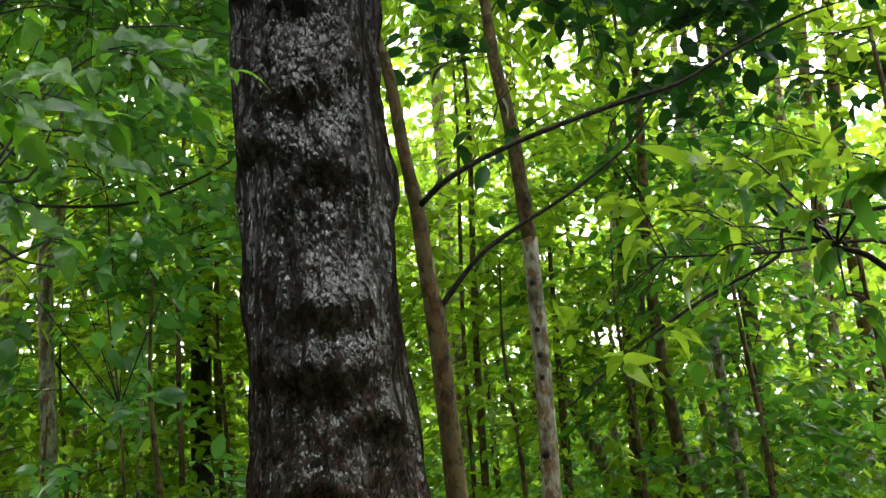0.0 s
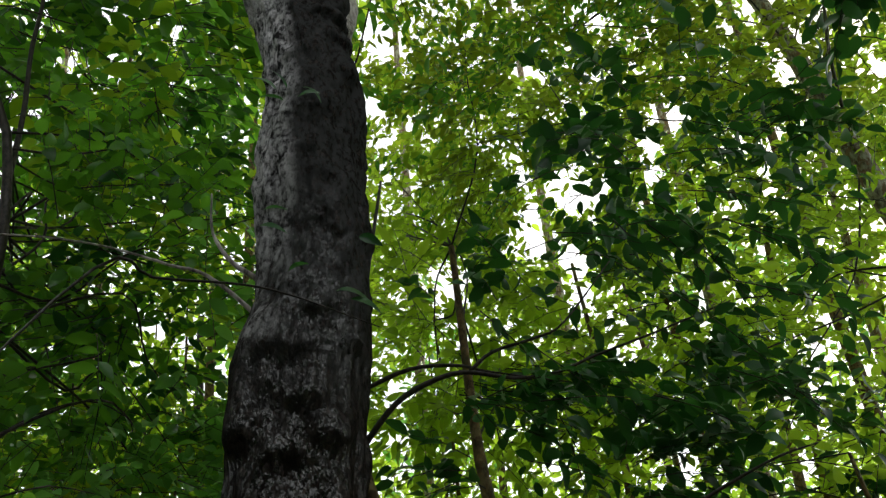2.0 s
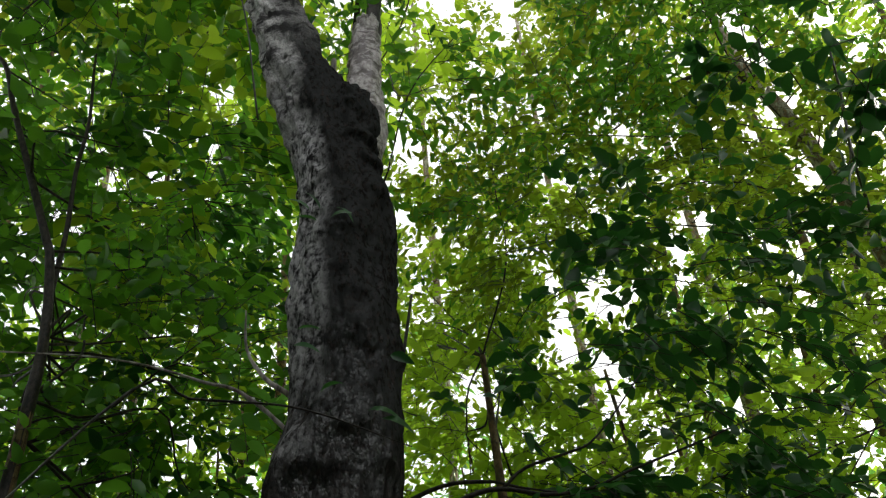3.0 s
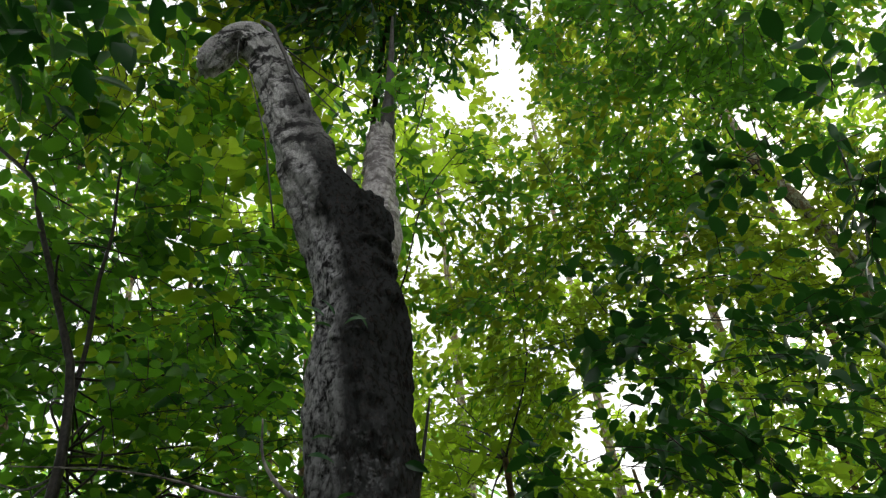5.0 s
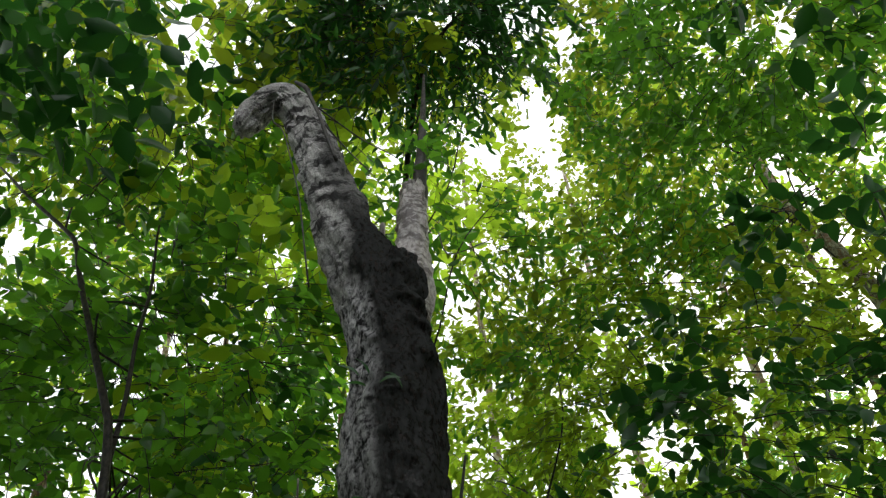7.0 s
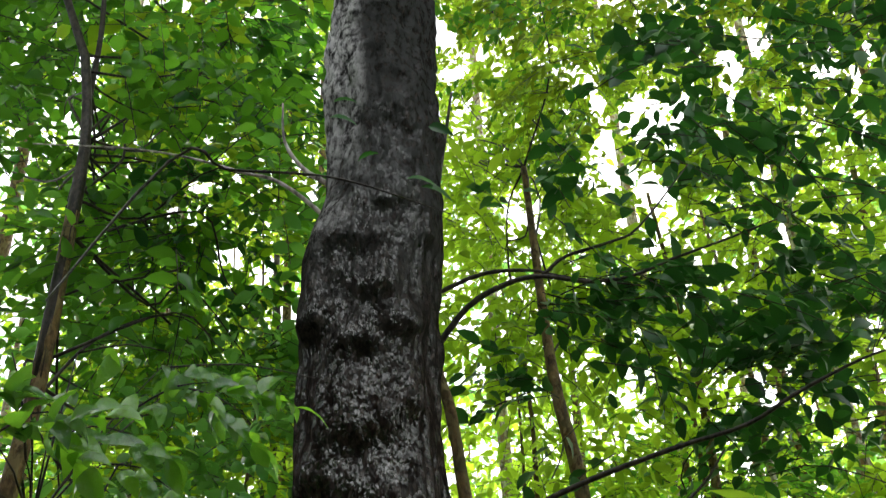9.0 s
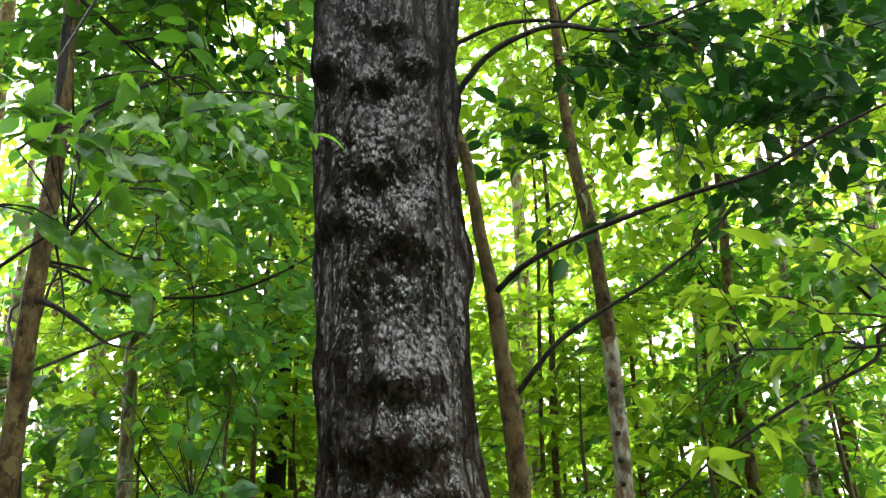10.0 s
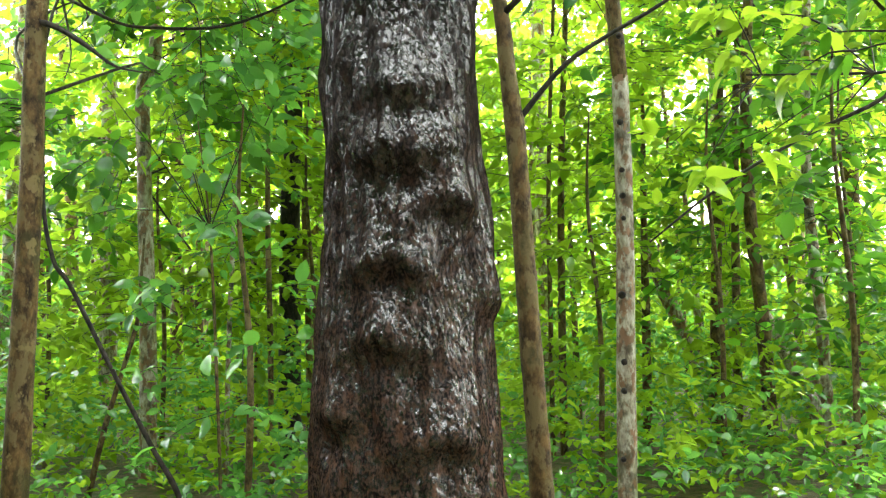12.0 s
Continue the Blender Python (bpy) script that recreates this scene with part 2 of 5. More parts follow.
BARK_PALE = bark_material("grey_pale_bark", [(0.39, (0.07, 0.055, 0.05)), (0.5, (0.27, 0.22, 0.205)), (0.62, (0.5, 0.45, 0.43))], 22, (1, 1, 0.3), (0.4, 0.7), 0.7, 0.01)
BARK_BROWN = bark_material("ochre_sapling_bark", [(0.36, (0.02, 0.012, 0.006)), (0.48, (0.08, 0.048, 0.018)), (0.62, (0.17, 0.108, 0.038))], 26, (1, 1, 0.55), (0.5, 0.85), 1.0, 0.01, (0.15, 0.115, 0.05), spec=0.2)
BARK_LICHEN = bark_material("pale_lichen_bark", [(0.38, (0.09, 0.065, 0.04)), (0.47, (0.29, 0.25, 0.17)), (0.62, (0.52, 0.49, 0.39))], 26, (1, 1, 0.45), (0.5, 0.85), 0.9, 0.008, (0.20, 0.11, 0.055))
BARK_TWIG = bark_material("dark_wet_twig", [(0.39, (0.008, 0.0065, 0.0055)), (0.62, (0.045, 0.035, 0.026))], 40, (1, 1, 0.5), (0.4, 0.75), 0.3, 0.002, spec=0.25)
LITTER = bark_material("leaf_litter", [(0.3, (0.03, 0.022, 0.012)), (0.5, (0.10, 0.07, 0.035)), (0.7, (0.2, 0.14, 0.07))], 14, (1, 1, 1), (0.5, 0.9), 0.9, 0.03, (0.05, 0.08, 0.02))


# ---------------------------------------------------------------- mesh helpers
def part(name, data, material, parent=None, label=""):
    """One mesh object from (vertices, faces) arrays or a mesh, under its thing."""
    if not isinstance(data, bpy.types.Mesh):
        verts, faces = data
        me = bpy.data.meshes.new(name)
        verts, faces = np.asarray(verts, dtype=np.float32), np.asarray(faces, dtype=np.int32)
        k = faces.shape[1]
        me.vertices.add(len(verts))
        me.vertices.foreach_set("co", verts.ravel())
        me.loops.add(faces.size)
        me.loops.foreach_set("vertex_index", faces.ravel())
        me.polygons.add(len(faces))
        me.polygons.foreach_set("loop_start", np.arange(len(faces), dtype=np.int32) * k)
        me.polygons.foreach_set("use_smooth", np.ones(len(faces), dtype=bool))
        me.update(calc_edges=True)
        data = me
    if material and not data.materials:
        data.materials.append(material)
    ob = new(name, data)
    if parent:
        ob.parent = parent
    if label:
        ob["label"] = label
    return ob


def smooth_path(points, steps):
    """Catmull-Rom through rows of any width."""
    p = np.asarray(points, float)
    p = np.vstack([2 * p[0] - p[1], p, 2 * p[-1] - p[-2]])
    out = []
    for a, b, c, d in zip(p[:-3], p[1:-2], p[2:-1], p[3:]):
        for u in np.arange(steps) / steps:
            out.append(0.5 * (2 * b + (c - a) * u + (2 * a - 5 * b + 4 * c - d) * u ** 2 + (3 * b - a - 3 * c + d) * u ** 3))
    return np.array(out + [p[-2]])


def tube(rows, around=10, steps=4, relief=None, lumps=0.0, seed=0):
    """A closed round limb through rows of x, y, z, radius. relief(angle, height) adds to the radius."""
    path = smooth_path(rows, steps)
    xyz, rad = path[:, :3], path[:, 3]
    tan = np.gradient(xyz, axis=0)
    tan /= np.linalg.norm(tan, axis=1)[:, None]
    side = np.cross((0, 1, 0.02), tan)
    bad = np.linalg.norm(side, axis=1) < 1e-3
    side[bad] = (1, 0, 0)
    side /= np.linalg.norm(side, axis=1)[:, None]
    out = np.cross(side, tan)
    ang = np.linspace(0, 2 * np.pi, around, endpoint=False)
    r = np.repeat(rad[:, None], around, 1)
    if lumps:
        rng = np.random.default_rng(seed)
        r = r * (1 + lumps * rng.normal(size=(len(path), 1)) + lumps * 0.6 * rng.normal(size=r.shape))
    if relief:
        r = r + relief(np.broadcast_to(ang, r.shape), np.repeat(xyz[:, 2:3], around, 1))
    v = xyz[:, None] + r[..., None] * (np.sin(ang)[None, :, None] * side[:, None] + np.cos(ang)[None, :, None] * out[:, None])
    n, k = len(path), around
    i, j = np.meshgrid(np.arange(n - 1), np.arange(k), indexing="ij")
    f = np.stack([i * k + j, i * k + (j + 1) % k, (i + 1) * k + (j + 1) % k, (i + 1) * k + j], -1).reshape(-1, 4)
    v = np.vstack([v.reshape(-1, 3), xyz[:1], xyz[-1:]])
    j = np.arange(k)
    low = np.stack([np.full(k, n * k), (j + 1) % k, j, j], -1)
    top = np.stack([np.full(k, n * k + 1), (n - 1) * k + j, (n - 1) * k + (j + 1) % k, (n - 1) * k + (j + 1) % k], -1)
    tri = np.vstack([low, top])
    me = bpy.data.meshes.new("limb")
    me.from_pydata(v.tolist(), [], f.tolist() + tri[:, :3].tolist())
    me.polygons.foreach_set("use_smooth", np.ones(len(me.polygons), dtype=bool))
    return me


def lattice(a, b, c):
    """Smooth random values, 0 to 1, over arrays of places in three directions."""
    i = [np.floor(q).astype(np.int64) for q in (a, b, c)]
    f = [q - k for q, k in zip((a, b, c), i)]
    f = [q * q * (3 - 2 * q) for q in f]
    total = 0
    for corner in np.ndindex(2, 2, 2):
        h = (i[0] + corner[0]) * 73856093 ^ (i[1] + corner[1]) * 19349663 ^ (i[2] + corner[2]) * 83492791
        h = (h ^ (h >> 13)) * 1274126177 & 0x7FFFFFFF
        h = ((h ^ (h >> 15)) * 668265263 & 0x7FFFFFFF) / 0x7FFFFFFF
        w = 1
        for q, k in zip(f, corner):
            w = w * (q if k else 1 - q)
        total = total + w * h
    return total


def unit(a):
    return a / np.maximum(np.linalg.norm(a, axis=-1, keepdims=True), 1e-6)


def blade(slim=0.42):
    """A pointed leaf, one long, folded along the midrib: six corners, two quads."""
    slim = slim * 1.12
    v = np.array([(0, 0, 0), (-slim * 0.45, 0.26, 0.08), (-slim * 0.46, 0.60, 0.03), (0, 1.0, -0.16), (slim * 0.46, 0.60, 0.03), (slim * 0.45, 0.26, 0.08)])
    return v, np.array([(0, 3, 2, 1), (0, 5, 4, 3)])


def fine_blade(slim=0.42):
    """The same leaf with a rounder outline and a bent midrib: nine corners, four quads."""
    w = slim * 0.56
    rim = [(0.20, 0.80, 0.05), (0.5, 1.0, 0.07), (0.8, 0.62, -0.02)]
    v = np.array([(0, 0, 0), (0, 0.5, 0.015), (0, 1.0, -0.14)] + [(-w * a, u, z) for u, a, z in rim] + [(w * a, u, z) for u, a, z in rim])
    return v, np.array([(0, 1, 4, 3), (1, 2, 5, 4), (0, 6, 7, 1), (1, 7, 8, 2)])


def near_and_far(pos, way, up, length, slim):
    """Leaves in one mesh, rounder within a few metres of the camera's spot."""
    close = np.linalg.norm(pos - CAMERA_SPOT, axis=1) < 5.6
    v1, f1 = leaves_mesh(pos[close], way[close], up[close], length[close], slim, fine_blade)
    v2, f2 = leaves_mesh(pos[~close], way[~close], up[~close], length[~close], slim)
    return np.vstack([v1, v2]), np.vstack([f1, f2 + len(v1)])


def leaves_mesh(pos, way, up, length, slim=0.42, outline=blade):
    """Many leaves in one mesh, each at pos along way with its face towards up."""
    tv, tf = outline(slim)
    way = unit(way)
    x = unit(np.cross(way, up))
    z = np.cross(x, way)
    v = pos[:, None] + length[:, None, None] * (tv[None, :, 0:1] * x[:, None] + tv[None, :, 1:2] * way[:, None] + tv[None, :, 2:3] * z[:, None])
    f = tf[None] + (np.arange(len(pos)) * len(tv))[:, None, None]
    return v.reshape(-1, 3), f.reshape(-1, 4)


def sprays(rng, base, way, leaf, count=9, droop=0.5, reach=4.2):
    """Twigs with leaves set alternately on them. Returns leaf arrays and the twigs' own points."""
    n = len(base)
    way = unit(way)
    side = unit(np.cross(way, (0, 0, 1.0)) + rng.normal(0, 0.15, (n, 3)))
    s = np.linspace(0.18, 1.0, count)
    long = leaf * reach * rng.uniform(0.7, 1.25, n)
    def along(u):
        return base[:, None] + long[:, None, None] * (u[None, :, None] * way[:, None] - np.array((0, 0, 1.0)) * (droop * 0.5 * u ** 2)[None, :, None])
    pos = along(s)
    alt = np.where(np.arange(count) % 2 == 0, 1.0, -1.0)
    alt[-1] = 0
    ldir = way[:, None] * rng.uniform(0.35, 0.9, (n, count, 1)) + side[:, None] * alt[None, :, None] * rng.uniform(0.6, 1.1, (n, count, 1))
    ldir = ldir + np.array((0, 0, -1.0)) * rng.uniform(0.0, 1.0, (n, count, 1)) * droop + rng.normal(0, 0.35, (n, count, 3))
    up = np.array((0, 0, 1.0)) + rng.normal(0, 0.55, (n, count, 3))
    size = leaf * rng.uniform(0.6, 1.2, (n, count))
    return pos.reshape(-1, 3), ldir.reshape(-1, 3), up.reshape(-1, 3), size.reshape(-1), along(np.array([0, 0.5, 1.0]))


def twigs_mesh(lines, r):
    """Three-sided twigs through three points each."""
    n = len(lines)
    tan = unit(lines[:, 2] - lines[:, 0])
    a = unit(np.cross(tan, (0.3, 0.2, 1.0)))
    b = np.cross(tan, a)
    ring = [a, -0.5 * a + 0.87 * b, -0.5 * a - 0.87 * b]
    v = np.stack([lines[:, k] + r * w * q for k, w in ((0, 1.0), (1, 0.75), (2, 0.3)) for q in ring], 1)
    f = np.array([(3 * i + j, 3 * i + (j + 1) % 3, 3 * i + 3 + (j + 1) % 3, 3 * i + 3 + j) for i in range(2) for j in range(3)])
    return v.reshape(-1, 3), (f[None] + (np.arange(n) * 9)[:, None, None]).reshape(-1, 4)


# gaps cut in the leaves to fit the camera's view of the sky: direction from the camera's spot (azimuth to the east of
# ahead, elevation) and half widths, degrees
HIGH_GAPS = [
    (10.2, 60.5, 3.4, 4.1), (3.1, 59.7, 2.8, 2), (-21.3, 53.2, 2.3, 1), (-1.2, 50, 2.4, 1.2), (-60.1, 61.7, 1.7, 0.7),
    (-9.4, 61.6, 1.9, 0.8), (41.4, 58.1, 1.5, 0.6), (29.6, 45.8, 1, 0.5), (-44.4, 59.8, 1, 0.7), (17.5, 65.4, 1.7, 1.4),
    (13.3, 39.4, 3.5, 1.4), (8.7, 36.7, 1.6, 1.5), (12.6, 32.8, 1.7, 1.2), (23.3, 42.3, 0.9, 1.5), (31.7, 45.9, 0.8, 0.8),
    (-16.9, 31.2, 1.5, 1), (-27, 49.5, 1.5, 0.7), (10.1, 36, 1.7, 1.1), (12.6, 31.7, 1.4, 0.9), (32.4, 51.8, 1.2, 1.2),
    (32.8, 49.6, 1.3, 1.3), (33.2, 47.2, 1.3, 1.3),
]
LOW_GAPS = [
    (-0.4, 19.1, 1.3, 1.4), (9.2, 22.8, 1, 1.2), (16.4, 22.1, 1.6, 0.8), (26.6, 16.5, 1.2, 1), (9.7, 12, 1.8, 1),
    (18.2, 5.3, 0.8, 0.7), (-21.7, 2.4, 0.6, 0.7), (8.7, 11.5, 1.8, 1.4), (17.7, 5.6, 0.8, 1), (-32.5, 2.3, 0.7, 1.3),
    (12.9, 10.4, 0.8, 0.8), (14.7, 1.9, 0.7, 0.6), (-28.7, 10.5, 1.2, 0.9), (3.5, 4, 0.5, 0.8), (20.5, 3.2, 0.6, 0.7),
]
VIEW_GAPS = HIGH_GAPS + LOW_GAPS
CAMERA_SPOT = np.array((0.03, -0.05, 1.5))


GREAT = np.array([(-0.35, 2.4, z) for z in np.arange(0.2, 4.6, 0.2)] + [(-0.42, 2.4, 4.7), (-0.52, 2.4, 5.0), (-0.6, 2.4, 5.35), (-0.68, 2.4, 5.7), (-0.75, 2.4, 6.1), (-0.85, 2.4, 6.5), (-0.95, 2.4, 6.9), (-1.1, 2.4, 7.05), (-1.25, 2.4, 6.9), (-0.25, 2.4, 5.0), (-0.25, 2.4, 5.4)])

# stems of the forked dark tree; most leaves between them and the camera are cut
STEMS = np.array([(-2.16 - 0.40 * k, 3.4, 5.15 + k) for k in np.arange(-0.5, 2.0, 0.08)] + [(-3.07 - 0.87 * k, 3.4, 7.31 + k) for k in np.arange(0, 1.4, 0.08)] + [(-2.17 - 0.1 * k, 3.5, 5.45 + k) for k in np.arange(0, 1.9, 0.1)])


# canopy thinned to fit the camera's view: azimuth, elevation, half widths in degrees, and how far the leaves give way
# to the sky
VIEW_THIN = [(12, 38, 10, 9, 0.12), (26, 44, 8, 8, 0.05), (-23, 46, 8, 4, 0.12), (-13, 53, 7, 7, 0.15), (-16, 31, 3, 3, 0.15), (0, 49, 5, 5, 0.06), (33, 48, 7, 9, 0.06)]


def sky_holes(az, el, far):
    """True where the far leaves are cut to a ragged hole to the sky: few, but for the stretches fitted to the camera's
    view.
    """
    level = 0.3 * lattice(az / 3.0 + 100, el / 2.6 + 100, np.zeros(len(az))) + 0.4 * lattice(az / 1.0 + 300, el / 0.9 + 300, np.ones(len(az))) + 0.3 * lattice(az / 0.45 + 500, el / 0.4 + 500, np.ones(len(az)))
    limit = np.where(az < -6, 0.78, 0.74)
    for a, e, wa, we, give in VIEW_THIN:
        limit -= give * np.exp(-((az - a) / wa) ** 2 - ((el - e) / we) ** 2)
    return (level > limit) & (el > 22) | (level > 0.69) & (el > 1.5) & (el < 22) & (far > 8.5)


def outside_view_cuts(p):
    """True where leaves are kept: outside the gaps fitted to the camera's view, not close to the path, not between the
    camera and the great tree or forked stems.
    """
    d = p - CAMERA_SPOT
    far = np.linalg.norm(d, axis=1)
    az = np.degrees(np.arctan2(d[:, 0], d[:, 1]))
    el = np.degrees(np.arctan2(d[:, 2], np.hypot(d[:, 0], d[:, 1])))
    keep = far > 2.2
    for q in GREAT:
        w = q - CAMERA_SPOT
        dist = np.linalg.norm(w)
        near = (d @ w) / (far * dist) > math.cos(math.atan(0.33 / dist))
        keep &= ~(near & (far < dist + 0.25))
    grit = np.modf(np.abs(np.sin(p @ (12.99, 78.23, 37.72)) * 4375.85))[0]
    for q in STEMS:
        w = q - CAMERA_SPOT
        dist = np.linalg.norm(w)
        keep &= ~(((d @ w) / (far * dist) > math.cos(math.atan(0.085 / dist))) & (far < dist + 0.06) & (grit > 0.12))
    ragged = 0.75 + 0.35 * np.sin(az * 1.7 + 2 * np.sin(el * 0.9)) + 0.3 * np.sin(el * 2.3 + az) + 0.5 * (grit - 0.5)
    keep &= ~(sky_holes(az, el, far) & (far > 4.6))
    for a, e, wa, we in VIEW_GAPS:
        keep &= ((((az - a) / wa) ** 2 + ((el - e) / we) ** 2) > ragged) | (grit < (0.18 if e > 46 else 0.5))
    return keep


def crown_parts(tree, rng, c, leaf, material, count=9, droop=0.5, slim=0.48, twig=True, axis=None, label=""):
    """A crown of leafy twigs under a tree; the twigs grow away from its axis."""
    out = c - axis if axis is not None else rng.normal(size=c.shape)
    out = unit(out * (1, 1, 0.3)) + rng.normal(0, 0.5, c.shape) * (1, 1, 0.5)
    pos, way, up, size, lines = sprays(rng, c, out, leaf * 1.2, count - 2, droop, 3.4)
    k = outside_view_cuts(pos) & outside_view_cuts(pos + unit(way) * size[:, None])
    part("crown", near_and_far(pos[k], way[k], up[k], size[k], slim), material, tree, label)
    if twig:
        lines = lines[outside_view_cuts(lines[:, 0]) & outside_view_cuts(lines[:, 1]) & outside_view_cuts(lines[:, 2])]
        tagged(part("fine_twig", twigs_mesh(lines, leaf * 0.035), BARK_TWIG, tree), kind="stuff")


def thing(name, label, category, group="", kind=""):
    e = new(name)
    e.empty_display_size = 0.1
    return tagged(e, label, category, group, kind)


def leaf_piece(slim, fold, bend):
    """A single pointed oval leaf one long with a raised rim, a midrib fold and a drooping tip."""
    v, f = [], []
    for k in range(8):
        u = k / 7
        w = slim * 0.5 * math.sin(math.pi * min(1, u ** 0.8)) ** 0.8 * (1 - 0.25 * u)
        z = 0.10 * math.sin(u * 2.2) - bend * u * u
        v += [(-w, u, z + fold * w), (0, u, z), (w, u, z + fold * w * 0.9)]
    for k in range(7):
        i = 3 * k
        f += [(i, i + 1, i + 4, i + 3), (i + 1, i + 2, i + 5, i + 4)]
    me = bpy.data.meshes.new("leaf")
    me.from_pydata(v, [], f)
    me.polygons.foreach_set("use_smooth", np.ones(len(me.polygons), dtype=bool))
    return me


def single_leaves(plant, material, pos, way, up, size, slim=0.46):
    """Leaves as pieces of their own under a plant, or each under its twig, on a few shared meshes."""
    kinds = [leaf_piece(slim * a, b, c) for a, b, c in ((1.0, 0.35, 0.25), (0.9, 0.15, 0.4), (1.08, 0.5, 0.15), (0.95, 0.25, 0.55))]
    way = unit(way)
    x = unit(np.cross(way, up))
    z = np.cross(x, way)
    for k in range(len(pos)):
        m = Matrix.Identity(4)
        for c, axis in enumerate((x[k], way[k], z[k])):
            for r in range(3):
                m[r][c] = axis[r] * size[k]
        for r in range(3):
            m[r][3] = pos[k][r]
        ob = part("leaf", kinds[k % 4], material, plant[k] if isinstance(plant, list) else plant)
        ob.matrix_basis = m


def twigs_between(plant, starts, ends, r=0.004):
    made = []
    for a, b in zip(starts, ends):
        mid = (np.array(a) + b) / 2 + (0, 0, 0.02)
        made.append(part("twig", tube([(*a, r), (*mid, r * 0.8), (*b, r * 0.4)], 5, 2), BARK_TWIG, plant))
    return made


# ---------------------------------------------------------------- ground
def ground():
    r = np.concatenate([[0.0], np.geomspace(0.6, 600, 60)])
    a = np.linspace(0, 2 * np.pi, 72, endpoint=False)
    v = [(0, 0, 0)]
    for q in r[1:]:
        for b in a:
            x, y = q * math.sin(b), q * math.cos(b)
            v.append((x, y, 0.10 * noise.noise((x * 0.35, y * 0.35, 0)) * min(1, q / 3) + 0.03 * noise.noise((x * 2, y * 2, 3))))
    f = [(0, 1 + (j + 1) % 72, 1 + j) for j in range(72)]
    for i in range(len(r) - 2):
        for j in range(72):
            f.append((1 + i * 72 + j, 1 + i * 72 + (j + 1) % 72, 1 + (i + 1) * 72 + (j + 1) % 72, 1 + (i + 1) * 72 + j))
    me = bpy.data.meshes.new("ground")
    me.from_pydata(v, [], f)
    tagged(part("ground", me, LITTER), "forest floor of damp brown leaf litter and moss", "ground", kind="structure")


ground()


# ---------------------------------------------------------------- the great tree
# folds of the bark: angle from the front towards the right, height of the lower lip, half width, height, depth
FOLDS = [
    (0.1, 1.80, 0.55, 0.10, 0.030), (0.1, 1.64, 0.75, 0.11, 0.036), (0.7, 1.53, 0.45, 0.09, 0.030), (0.0, 1.37, 0.50, 0.09, 0.032),
    (-0.1, 1.18, 0.5, 0.09, 0.028), (-0.65, 0.99, 0.4, 0.10, 0.035), (0.45, 0.94, 0.5, 0.10, 0.03), (1.5, 1.27, 0.42, 0.13, 0.028),
    (-0.3, 3.00, 0.55, 0.10, 0.030), (0.2, 2.84, 0.5, 0.09, 0.028), (-0.7, 2.74, 0.4, 0.12, 0.045), (-0.05, 2.66, 0.45, 0.08, 0.028),
    (0.7, 2.71, 0.4, 0.11, 0.04), (0.0, 2.39, 0.5, 0.11, 0.032), (0.75, 2.46, 0.4, 0.10, 0.03), (-0.7, 2.28, 0.55, 0.12, 0.035), (0.25, 2.19, 0.5, 0.10, 0.03),
    (1.25, 2.12, 0.4, 0.11, 0.02),
]


fold_rng = random.Random(8)
# shallower wrinkles higher up
FOLDS += [(0.54, 3.47, 0.28, 0.06, 0.022), (1.36, 3.49, 0.3, 0.09, 0.034), (0.22, 3.155, 0.33, 0.07, 0.026), (1.02, 3.07, 0.36, 0.08, 0.028), (0.85, 4.59, 0.75, 0.045, 0.036), (0.95, 4.44, 0.5, 0.05, 0.03), (0.8, 4.25, 0.5, 0.05, 0.026), (-0.5, 4.36, 0.6, 0.06, 0.014), (0.9, 4.30, 0.6, 0.07, 0.016)]
FOLDS += [(fold_rng.uniform(-1.5, 1.5), 3.2 + 0.10 * k + fold_rng.uniform(-0.04, 0.04), fold_rng.uniform(0.25, 0.6), fold_rng.uniform(0.05, 0.09), fold_rng.uniform(0.007, 0.015)) for k in range(22)]


